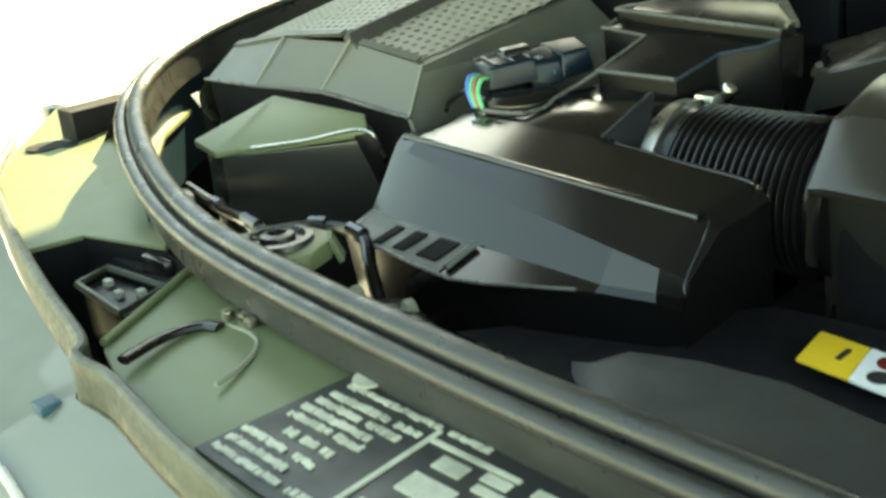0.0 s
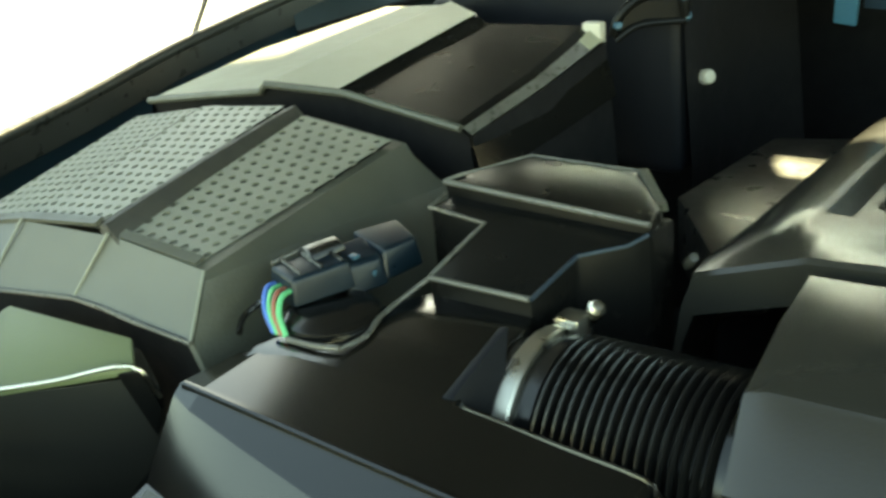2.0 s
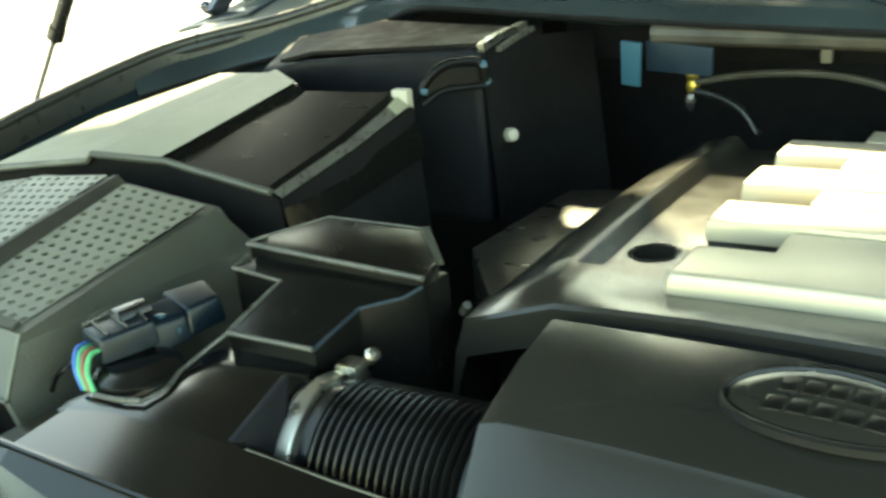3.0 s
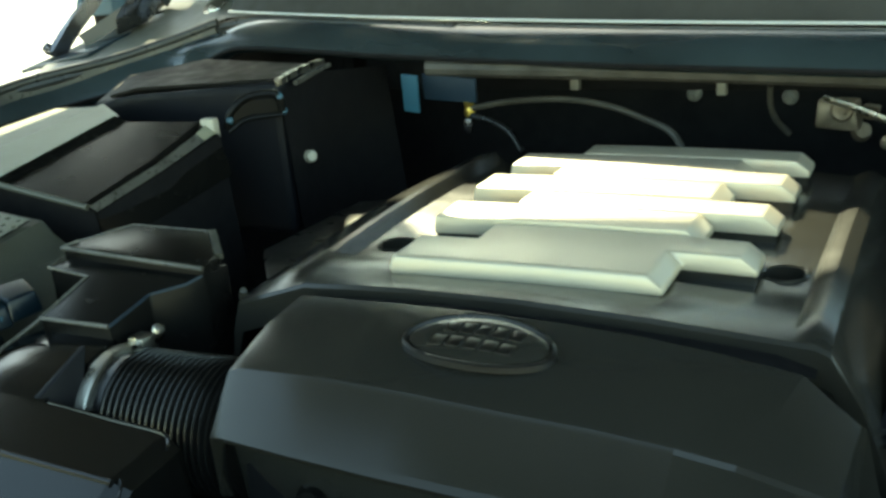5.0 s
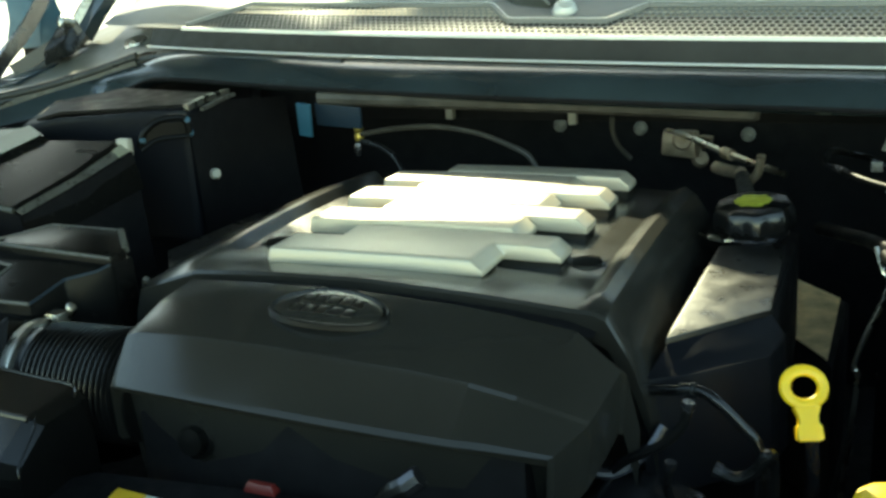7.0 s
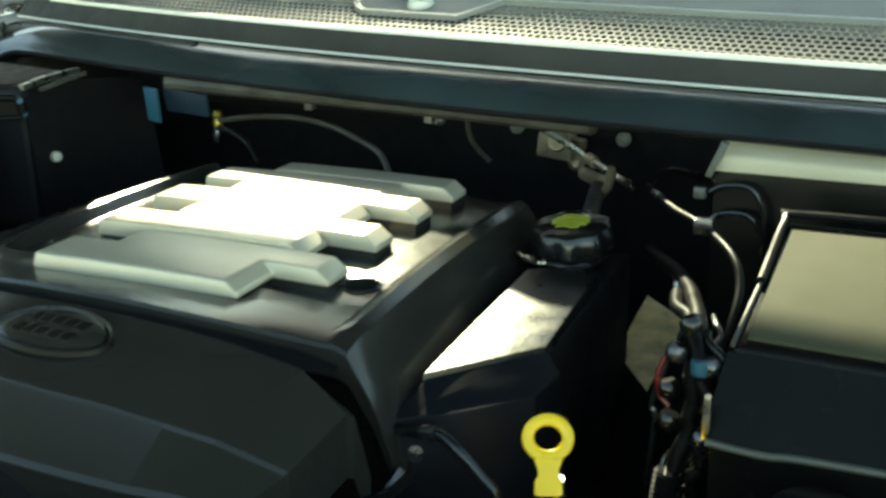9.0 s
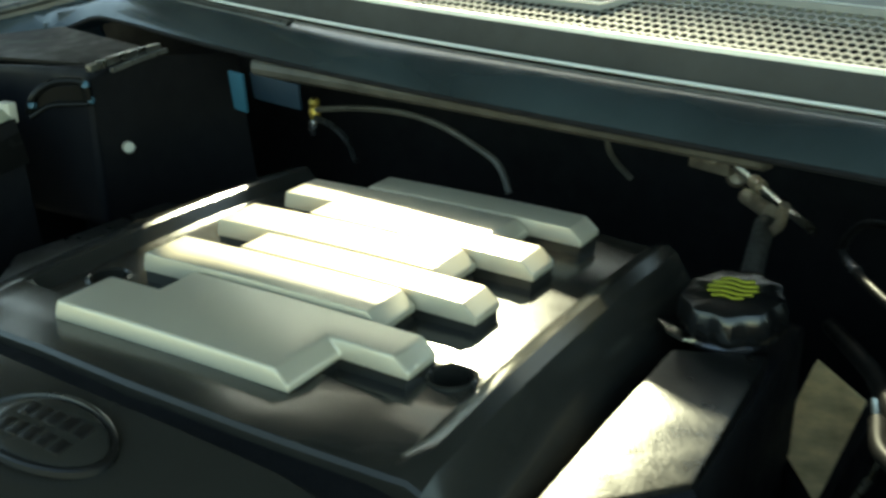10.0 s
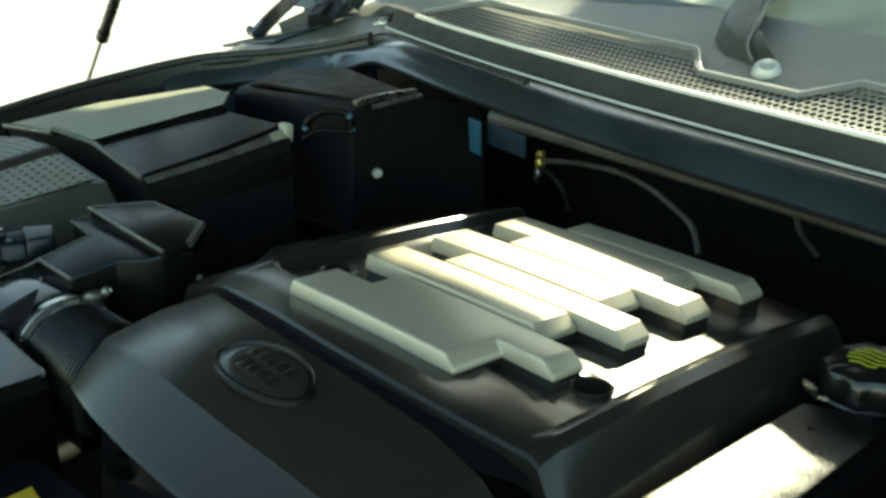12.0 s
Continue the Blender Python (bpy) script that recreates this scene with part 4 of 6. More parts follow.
# blue bead paints the sky's sheen along the side edge
part("side_edge", sweep([(-0.333, -0.007, 0.984), (-0.331, 0.044, 0.9935), (-0.306, 0.064, 0.9975), (-0.299, 0.078, 1.001)], ring(0.0014, 8), 1, False), BLUE_PLATE, resonator, "side edge with painted blue sky sheen")
part("chamfer_edge", sweep([(-0.342, 0.154, 1.0155), (-0.309, 0.117, 1.006)], [(-0.0045, -0.004), (0.0045, -0.004), (0.003, 0.002), (-0.003, 0.002)], 2, False), GREY, resonator, "pale grey chamfer")
part("screw_lug", lathe([(0.0, 0.004), (0.003, 0.0035), (0.0038, 0.0), (0.0038, -0.012)], (-0.288, 0.118, 0.972), (0.5, -0.5, 0.6), 14), EDGE, resonator, "worn screw")

# ribbed hose with its clamp
hose = thing("ribbed_air_hose", "black ribbed rubber air hose from the intake to the engine cover", "air hose", (-0.26, -0.025, 0.86))
prof = [(0.046, -0.008), (0.050, 0.004), (0.051, 0.018), (0.054, 0.040), (0.0545, 0.046), (0.050, 0.047)]
x = 0.047
while x < 0.150:
    prof += [(0.0485, x), (0.0545, x + 0.0008), (0.0560, x + 0.0021), (0.0545, x + 0.0034), (0.0485, x + 0.0044)]
    x += 0.0062
prof += [(0.052, x), (0.052, x + 0.012)]
part("bellows", lathe(prof, (-0.342, -0.026, 0.917), (1, 0.02, 0.0), 40), HOSE, hose, sharp=60)
clamp = part("clamp_band", lathe([(0.050, 0.0), (0.0565, 0.0005), (0.0575, 0.002), (0.0575, 0.0105), (0.0565, 0.012), (0.050, 0.0125)], (-0.3195, -0.026, 0.917), (1, 0.02, 0.0), 40, cap=False), ZINC, hose, "bright steel clamp band")
part("clamp_screw", lathe([(0.0, 0.005), (0.0035, 0.0045), (0.0055, 0.002), (0.0055, -0.005), (0.004, -0.012)], (-0.302, 0.016, 0.975), (0.5, -0.4, 0.75), 12), ZINC, clamp)
part("screw_housing", box(-0.3225, -0.3045, -0.002, 0.016, 0.958, 0.973, 0.003), ZINC, clamp)

# mass air flow sensor plug and wires
maf = thing("sensor_connector", "blue-black sensor plug with green, blue and brown wires", "connector", (-0.455, -0.04, 0.962))
part("boss", lathe([(0.0, 0.013), (0.026, 0.013), (0.031, 0.010), (0.033, 0.0), (0.034, -0.012)], (-0.452, -0.055, 0.962), (0.05, -0.05, 1), 28), GLOSS, maf, "dark round boss")
part("plug_front", loft([[(-0.499, -0.062, 0.977), (-0.470, -0.070, 0.975), (-0.452, -0.030, 0.978), (-0.482, -0.020, 0.981)], [(-0.498, -0.060, 0.9965), (-0.471, -0.067, 0.994), (-0.455, -0.031, 0.997), (-0.482, -0.022, 1.000)]], bevel=0.003, segments=3), CONNECTOR, maf)
part("plug_middle", loft([[(-0.484, -0.024, 0.972), (-0.455, -0.034, 0.970), (-0.445, -0.004, 0.972), (-0.475, 0.006, 0.975)], [(-0.482, -0.024, 0.9985), (-0.459, -0.032, 0.992), (-0.450, -0.005, 0.992), (-0.474, 0.004, 1.0)]], bevel=0.004, segments=3), CONNECTOR, maf)
part("plug_rear", loft([[(-0.486, 0.004, 0.976), (-0.447, -0.006, 0.974), (-0.440, 0.026, 0.976), (-0.472, 0.040, 0.979)], [(-0.485, 0.006, 1.000), (-0.450, -0.003, 0.995), (-0.444, 0.024, 0.996), (-0.471, 0.037, 1.001)]], bevel=0.003, segments=3), CONNECTOR, maf)
part("latch", loft([[(-0.492, -0.040, 0.997), (-0.476, -0.046, 0.996), (-0.468, -0.018, 0.998), (-0.482, -0.012, 0.999)], [(-0.490, -0.038, 1.0035), (-0.478, -0.042, 1.0025), (-0.471, -0.021, 1.004), (-0.481, -0.016, 1.005)]], bevel=0.0015), GLOSS, maf)
part("wire_guard", sweep([(-0.498, -0.058, 0.9975), (-0.492, -0.034, 1.0005), (-0.489, -0.020, 1.001)], ring(0.0016, 8), 3), EDGE, maf)
for x, y, z in ((-0.4625, -0.0185, 0.990), (-0.4535, -0.0115, 0.979)):
    part("blue_tab", box(x - 0.0035, x + 0.0035, y - 0.003, y + 0.003, z - 0.005, z + 0.005, 0.0012), FOIL, maf, "pale blue locking tab")
for k in range(3):
    part("grip_ridge", sweep([(-0.496 + 0.006 * k, -0.052 + 0.013 * k, 0.9985 + 0.001 * k), (-0.470 + 0.006 * k, -0.060 + 0.013 * k, 0.9955 + 0.001 * k)], ring(0.0013, 6), 1, False), GLOSS, maf)
part("gasket_bar", tube([(-0.458, -0.090, 0.966), (-0.437, -0.090, 0.9665), (-0.418, -0.086, 0.967)], 0.0020, 4), EDGE, maf, "worn bar")
part("curved_seam", sweep([(-0.418, -0.086, 0.967), (-0.414, -0.066, 0.968), (-0.420, -0.046, 0.9705), (-0.418, -0.022, 0.976), (-0.411, -0.008, 0.983)], ring(0.0017, 8), 5), EDGE, maf)
part("side_loop", tube([(-0.492, -0.060, 0.978), (-0.505, -0.066, 0.972), (-0.508, -0.080, 0.966), (-0.500, -0.092, 0.962)], 0.0022, 5, 8), GLOSS, maf)
for k, (mat, nm) in enumerate(((WIRE_BLUE, "blue"), (WIRE_GREEN, "green"), (WIRE_RED, "brown"), (WIRE_GREEN, "green"))):
    dx = 0.0062 * k
    part("wire", tube([(-0.493 + dx, -0.060 - dx * 0.3, 0.986), (-0.491 + dx, -0.072 - dx * 0.25, 0.986), (-0.482 + dx * 0.75, -0.083 - dx * 0.1, 0.978), (-0.470 + dx * 0.55, -0.089, 0.967)], 0.0019, 6, 8), mat, maf, nm + " wire")

# perforated cover on the far side
pcover = thing("perforated_cover", "dark grey plastic box cover with perforated sloping panels", "box cover", (-0.66, 0.0, 0.9))
part("shell", loft([
    [(-0.505, -0.105, 0.90), (-0.524, -0.110, 0.957), (-0.533, -0.086, 0.989), (-0.536, -0.082, 0.994), (-0.606, -0.094, 1.008), (-0.618, -0.096, 1.016), (-0.700, -0.104, 1.012), (-0.780, -0.115, 1.000), (-0.830, -0.12, 0.96), (-0.84, -0.12, 0.90)],
    [(-0.500, 0.02, 0.90), (-0.513, 0.02, 0.960), (-0.522, 0.022, 0.990), (-0.541, 0.025, 1.007), (-0.620, 0.015, 1.022), (-0.632, 0.013, 1.031), (-0.725, 0.010, 1.026), (-0.800, 0.0, 1.012), (-0.845, 0.0, 0.97), (-0.86, 0.0, 0.90)],
    [(-0.505, 0.150, 0.90), (-0.508, 0.148, 0.970), (-0.512, 0.146, 0.986), (-0.546, 0.137, 1.019), (-0.634, 0.124, 1.034), (-0.647, 0.122, 1.043), (-0.750, 0.124, 1.038), (-0.818, 0.103, 1.025), (-0.86, 0.12, 0.98), (-0.875, 0.14, 0.90)]], closed=False), GREY, pcover, sharp=20)
part("front_face", loft([[(-0.505, -0.105, 0.90), (-0.525, -0.110, 0.957), (-0.536, -0.082, 0.994), (-0.612, -0.095, 1.011), (-0.700, -0.104, 1.012), (-0.780, -0.115, 1.000), (-0.830, -0.12, 0.96), (-0.84, -0.12, 0.90)],
                         [(-0.51, -0.106, 0.90), (-0.527, -0.112, 0.955), (-0.532, -0.111, 0.957), (-0.636, -0.118, 0.970), (-0.700, -0.146, 0.976), (-0.770, -0.155, 0.978), (-0.82, -0.14, 0.955), (-0.835, -0.13, 0.90)]], closed=False), DUST_GREY, pcover, sharp=15)
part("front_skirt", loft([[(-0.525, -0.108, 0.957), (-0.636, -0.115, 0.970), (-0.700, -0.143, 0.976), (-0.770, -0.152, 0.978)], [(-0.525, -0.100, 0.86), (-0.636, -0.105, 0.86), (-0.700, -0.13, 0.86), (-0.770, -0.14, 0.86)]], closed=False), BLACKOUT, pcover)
part("rear_face", panel([(-0.505, 0.151, 0.90), (-0.525, 0.149, 0.975), (-0.546, 0.138, 1.018), (-0.64, 0.125, 1.036), (-0.75, 0.125, 1.036), (-0.818, 0.104, 1.022), (-0.86, 0.12, 0.98), (-0.875, 0.14, 0.90)], 0.004, 0), GREY, pcover)
for nm, o, u, v, nu, flare in (("right_mesh", (-0.5455, -0.074, 0.9990), (-0.064, -0.011, 0.0130), (-0.006, 0.205, 0.026), 7, 0.27),
                               ("left_mesh", (-0.625, -0.090, 1.0205), (-0.0755, -0.008, -0.0045), (-0.032, 0.212, 0.0265), 8, 0.24),
                               ("outer_mesh", (-0.7008, -0.098, 1.0158), (-0.076, -0.010, -0.0115), (-0.0500, 0.205, 0.0255), 8, 0.0)):
    o = (o[0], o[1], o[2] - 0.0016)
    sheet = finish_sheet(nm, perforated(o, u, v, nu, 16, size=0.54, thick=0.0018, flare=flare), SAGE, pcover, "perforated panel")
    o, u, v = Vector(o), Vector(u), Vector(v)
    low = Vector((0, 0, -0.0019))
    # black sheet that paints the shade seen through the holes
    part("dark_backing", loft([[o + low, o + u + low], [o + v + low, o + u * (1 + flare) + v + low]], closed=False), BLACKOUT, sheet, "black sheet for the shade behind the holes")
    part("panel_edge", panel([o + Vector((0, -0.007, -0.0022)), o + u + Vector((0, -0.007, -0.0022)), o + u + Vector((0, 0.0005, 0.0006)), o + Vector((0, 0.0005, 0.0006))], 0.003, 0), GREY, sheet)
# light bead in place of the lower lip's highlight
part("front_lip", sweep([(-0.5245, -0.112, 0.9575), (-0.58, -0.116, 0.964), (-0.636, -0.1195, 0.9705), (-0.700, -0.1475, 0.9765), (-0.77, -0.1565, 0.9785)], ring(0.0017, 8), 2), EDGE, pcover, "highlight line on the lower lip")
part("ridge_strip", loft([[(xr + 0.002, y, zr - 0.004), (xr - 0.0005, y, zr + 0.0016), (xl + 0.001, y, zl + 0.0032), (xl - 0.005, y, zl + 0.0022), (xl - 0.007, y, zl - 0.004)] for xr, xl, y, zr, zl in ((-0.606, -0.618, -0.0955, 1.008, 1.016), (-0.620, -0.632, 0.014, 1.022, 1.031), (-0.634, -0.647, 0.124, 1.034, 1.043))], bevel=0.0008), SLATE, pcover, "dark ridge strip")
for xa, ya, za, xb, yb, zb in ((-0.613, -0.097, 1.014, -0.637, -0.1175, 0.971), (-0.702, -0.106, 1.014, -0.700, -0.145, 0.977), (-0.536, -0.083, 0.995, -0.526, -0.111, 0.958)):
    part("edge_seam", tube([(xa, ya, za), (xb, yb, zb)], 0.0013, 1, 6, False), SAGE, pcover)

# reservoir box in the front corner
res = thing("washer_reservoir", "dark plastic reservoir box with a sloping olive top", "reservoir", (-0.61, -0.17, 0.86))
part("top", slab([(-0.680, -0.228, 0.948), (-0.640, -0.232, 0.943), (-0.634, -0.215, 0.943), (-0.620, -0.204, 0.943), (-0.538, -0.147, 0.954), (-0.560, -0.130, 0.962), (-0.665, -0.150, 0.972)], 0.006), SLAM, res)
part("body", prism([(-0.672, -0.222, 0.942), (-0.640, -0.226, 0.938), (-0.618, -0.200, 0.938), (-0.540, -0.148, 0.947), (-0.530, -0.136, 0.936), (-0.56, -0.125, 0.952), (-0.66, -0.14, 0.962)], 0.78, 0.003), COVER, res)
part("edge_bead", tube([(-0.622, -0.207, 0.943), (-0.58, -0.178, 0.948), (-0.539, -0.149, 0.955), (-0.530, -0.138, 0.930)], 0.0015, 4, 8), ZINC, res, "bright edge bead")
part("corner_flap", panel([(-0.548, -0.152, 0.950), (-0.536, -0.144, 0.952), (-0.528, -0.138, 0.925), (-0.533, -0.142, 0.905)], 0.004), PLASTIC, res)

# battery box at the back of that side, with a ridged lid
rbox = thing("battery_box", "dark plastic battery box, its ridged lid half painted pale for sunlight", "battery box", (-0.69, 0.3, 0.9))
part("lid", loft([
    [(-0.880, 0.150, 0.98), (-0.878, 0.154, 1.026), (-0.715, 0.152, 1.046), (-0.708, 0.152, 1.053), (-0.640, 0.172, 1.047), (-0.632, 0.174, 1.041), (-0.520, 0.174, 1.028), (-0.507, 0.176, 1.018), (-0.500, 0.18, 0.98)],
    [(-0.880, 0.30, 1.00), (-0.870, 0.30, 1.045), (-0.712, 0.26, 1.058), (-0.706, 0.26, 1.065), (-0.636, 0.27, 1.062), (-0.628, 0.27, 1.056), (-0.520, 0.285, 1.046), (-0.505, 0.285, 1.034), (-0.498, 0.29, 0.99)],
    [(-0.860, 0.44, 1.02), (-0.830, 0.47, 1.062), (-0.72, 0.44, 1.072), (-0.708, 0.43, 1.078), (-0.632, 0.37, 1.077), (-0.622, 0.37, 1.070), (-0.530, 0.395, 1.066), (-0.508, 0.396, 1.052), (-0.498, 0.40, 1.0)]], closed=False), PLASTIC, rbox, sharp=18)
# pale skin over the dark lid paints the sun's reflection on this side
part("lid_panel", loft([[(-0.872, 0.158, 1.030), (-0.716, 0.156, 1.0490), (-0.709, 0.156, 1.0550), (-0.642, 0.174, 1.0490)], [(-0.866, 0.30, 1.0485), (-0.713, 0.262, 1.0605), (-0.707, 0.262, 1.0670), (-0.638, 0.272, 1.0640)], [(-0.828, 0.462, 1.0655), (-0.721, 0.436, 1.0745), (-0.709, 0.428, 1.0800), (-0.634, 0.370, 1.0790)]], closed=False), PALE, rbox, "lid side with the sun's sheen painted pale")
part("front_edge", sweep([(-0.878, 0.152, 1.026), (-0.715, 0.150, 1.047), (-0.708, 0.150, 1.054), (-0.636, 0.172, 1.046), (-0.514, 0.174, 1.025)], ring(0.0035, 8), 2, False), GREY, rbox)
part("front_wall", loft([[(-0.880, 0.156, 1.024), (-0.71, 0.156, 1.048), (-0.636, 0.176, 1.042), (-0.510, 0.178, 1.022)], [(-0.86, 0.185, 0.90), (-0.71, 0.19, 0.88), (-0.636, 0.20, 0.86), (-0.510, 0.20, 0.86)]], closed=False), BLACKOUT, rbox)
# chamfer and its end are lighter strips for the light that falls there
part("chamfer", loft([[(-0.5135, 0.176, 1.0255), (-0.506, 0.178, 1.0195)], [(-0.5125, 0.285, 1.0420), (-0.504, 0.286, 1.0355)], [(-0.5190, 0.392, 1.0618), (-0.507, 0.394, 1.0535)]], closed=False), EDGE, rbox, "grey chamfer with painted sunlight")
part("chamfer_corner", panel([(-0.5175, 0.368, 1.0585), (-0.5060, 0.368, 1.0505), (-0.507, 0.394, 1.0545), (-0.5200, 0.392, 1.0635)], 0.002, 0.0005), PALE, rbox, "pale painted sunlight at the lid corner")
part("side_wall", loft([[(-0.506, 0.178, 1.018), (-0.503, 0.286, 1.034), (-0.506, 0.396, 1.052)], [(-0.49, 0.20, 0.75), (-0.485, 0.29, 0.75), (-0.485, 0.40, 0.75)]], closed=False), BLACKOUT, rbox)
part("clip", box(-0.528, -0.508, 0.390, 0.402, 1.045, 1.070, 0.003), CLIP, rbox, "pale clip")
part("seam", tube([(-0.507, 0.182, 1.005), (-0.488, 0.26, 0.95), (-0.482, 0.29, 0.86)], 0.0016, 5, 6), PLASTIC, rbox)

# filter housing in the rear corner
fbox = thing("cabin_filter_housing", "dark plastic filter housing with bright lip and blue-tinted bolts", "filter housing", (-0.6, 0.55, 1.0))
part("body", prism([(-0.783, 0.482, 1.066), (-0.70, 0.470, 1.088), (-0.467, 0.476, 1.098), (-0.480, 0.600, 1.100), (-0.700, 0.655, 1.100), (-0.83, 0.60, 1.08)], 0.90, 0.014, 0, 4), NAVY, fbox)
part("top_skin", slab([(-0.762, 0.500, 1.0765), (-0.70, 0.486, 1.0905), (-0.484, 0.492, 1.1000), (-0.494, 0.590, 1.1020), (-0.700, 0.640, 1.1020), (-0.805, 0.595, 1.0875)], 0.006, 0.001), LOOM, fbox, "dull dark top")
part("front_lip", sweep([(-0.468, 0.476, 1.100), (-0.474, 0.53, 1.104), (-0.480, 0.600, 1.104)], [(-0.004, -0.006), (0.004, -0.006), (0.004, 0.002), (-0.004, 0.002)], 3), ZINC, fbox, "bright lip")
part("lip_strip", sweep([(-0.462, 0.505, 1.092), (-0.468, 0.560, 1.096), (-0.472, 0.605, 1.098)], [(-0.003, -0.003), (0.003, -0.003), (0.003, 0.002), (-0.003, 0.002)], 3), EDGE, fbox)
part("saddle", tube([(-0.512, 0.420, 1.052), (-0.505, 0.424, 1.072), (-0.490, 0.436, 1.086), (-0.470, 0.450, 1.089), (-0.458, 0.457, 1.085), (-0.455, 0.460, 1.066)], 0.005, 6), PLASTIC, fbox)
part("saddle_web", loft([[(-0.511, 0.424, 1.050), (-0.488, 0.440, 1.066), (-0.456, 0.462, 1.064)], [(-0.508, 0.427, 1.068), (-0.488, 0.440, 1.082), (-0.458, 0.460, 1.082)]], closed=False), PLASTIC, fbox)
part("lower_strap", tube([(-0.508, 0.418, 1.048), (-0.492, 0.432, 1.060), (-0.470, 0.448, 1.062), (-0.454, 0.458, 1.062)], 0.0035, 5), PLASTIC, fbox)
for at in ((-0.507, 0.421, 1.062), (-0.456, 0.458, 1.084), (-0.455, 0.462, 1.066)):
    part("bolt", lathe([(0.0, 0.005), (0.004, 0.004), (0.0048, 0.0), (0.0048, -0.005)], at, (0.6, -0.7, 0.4), 12), FOIL, fbox, "blue-tinted bolt head")
part("drop_wall", loft([[(-0.467, 0.476, 1.085), (-0.480, 0.600, 1.09), (-0.44, 0.70, 1.08)], [(-0.45, 0.48, 0.75), (-0.46, 0.60, 0.75), (-0.42, 0.72, 0.75)]], closed=False), BLACKOUT, fbox)
dot = thing("trim_clip", "small off-white trim clip on the inner wing", "clip", (-0.458, 0.513, 0.99))
part("head", lathe([(0.0, 0.005), (0.006, 0.004), (0.008, 0.0), (0.008, -0.01)], (-0.456, 0.512, 0.996), (0.8, -0.6, 0.2), 14), CLIP, dot)

# ---- front panel, headlamp and what lies between the seal and the engine ----
slam = thing("slam_panel", "olive grey plastic panel in front of the rubber seal", "slam panel", (-0.4, -0.4, 0.86))
part("outer_sheet", panel([(-0.93, -0.317, 0.894), (-0.69, -0.389, 0.895), (-0.683, -0.342, 0.895), (-0.588, -0.317, 0.896), (-0.61, -0.296, 0.900), (-0.75, -0.236, 0.915), (-0.86, -0.165, 0.915), (-0.97, -0.07, 0.91), (-1.12, -0.03, 0.905), (-1.23, -0.125, 0.895), (-1.06, -0.245, 0.893)], 0.006, 0.002), SLAM, slam)
part("middle_sheet", panel([(-0.453, -0.434, 0.895), (-0.396, -0.451, 0.895), (-0.32, -0.462, 0.895), (-0.238, -0.469, 0.895), (0.10, -0.485, 0.895), (0.50, -0.470, 0.895), (0.50, -0.355, 0.905), (0.1, -0.368, 0.905), (-0.2, -0.362, 0.905), (-0.4, -0.348, 0.905), (-0.513, -0.331, 0.900)], 0.006, 0.002), SLAM, slam)
part("well_floor", panel([(-0.70, -0.40, 0.80), (-0.44, -0.45, 0.80), (-0.50, -0.31, 0.80), (-0.70, -0.31, 0.80)], 0.006), BLACKOUT, slam)
part("well_wall", loft([[(-0.690, -0.389, 0.893), (-0.683, -0.342, 0.893), (-0.588, -0.317, 0.893), (-0.513, -0.333, 0.896), (-0.453, -0.433, 0.893)], [(-0.69, -0.389, 0.80), (-0.683, -0.342, 0.80), (-0.588, -0.317, 0.80), (-0.513, -0.333, 0.80), (-0.453, -0.433, 0.80)]], closed=False), BLACKOUT, slam)
part("sheet_edge", sweep([(-0.455, -0.432, 0.897), (-0.515, -0.331, 0.902)], ring(0.003, 8), 2, False), SLAM, slam)
RIM = [(-1.10, -0.235, 0.892), (-0.94, -0.318, 0.896), (-0.82, -0.355, 0.898), (-0.695, -0.390, 0.900), (-0.57, -0.420, 0.900), (-0.462, -0.443, 0.900), (-0.440, -0.456, 0.898), (-0.396, -0.455, 0.898), (-0.32, -0.466, 0.898), (-0.238, -0.474, 0.898), (-0.10, -0.484, 0.898), (0.1, -0.490, 0.898), (0.5, -0.475, 0.898)]
part("raised_rim", sweep(RIM, [(-0.004, -0.030), (0.004, -0.030), (0.004, 0.004), (0.002, 0.006), (-0.002, 0.006), (-0.004, 0.004)], 5), DUSTY, slam)
part("pull_handle", sweep([(-0.408, -0.441, 0.903), (-0.416, -0.417, 0.903), (-0.417, -0.398, 0.903), (-0.412, -0.385, 0.903), (-0.400, -0.380, 0.903)], ring(0.0052, 10, 0.6), 6), GLOSS, slam, "dark pull handle")
for x, y in ((-0.408, -0.369), (-0.394, -0.366), (-0.384, -0.368)):
    part("handle_clip", box(x - 0.004, x + 0.004, y - 0.003, y + 0.003, 0.900, 0.909, 0.0015), ZINC, slam, "bright clip")
part("recess_rim", tube([(-0.403, -0.374, 0.902), (-0.376, -0.373, 0.902), (-0.359, -0.380, 0.902), (-0.344, -0.400, 0.902), (-0.336, -0.422, 0.902)], 0.0016, 8), PALE, slam, "pale worn rim of the recess")
for cx, cy, rx in ((-1.022, -0.228, 0.022), (-1.000, -0.205, 0.016), (-1.15, -0.095, 0.016)):
    part("slot", lathe([(rx, -0.002), (rx, 0.0012), (rx * 0.8, 0.0016)], (cx, cy, 0.8955), (0, 0, 1), 18), BLACKOUT, slam, "dark slot")
part("corner_tab", box(-1.25, -1.222, -0.14, -0.115, 0.878, 0.897, 0.003), PAINT, slam, "dark corner tab")
part("rim_clip", box(-0.462, -0.446, -0.482, -0.468, 0.868, 0.876, 0.002), FOIL, slam, "pale blue clip")

# open connector box inside the well
cbox = thing("connector_box", "open black connector box in the front panel's well", "connector box", (-0.6, -0.355, 0.81))
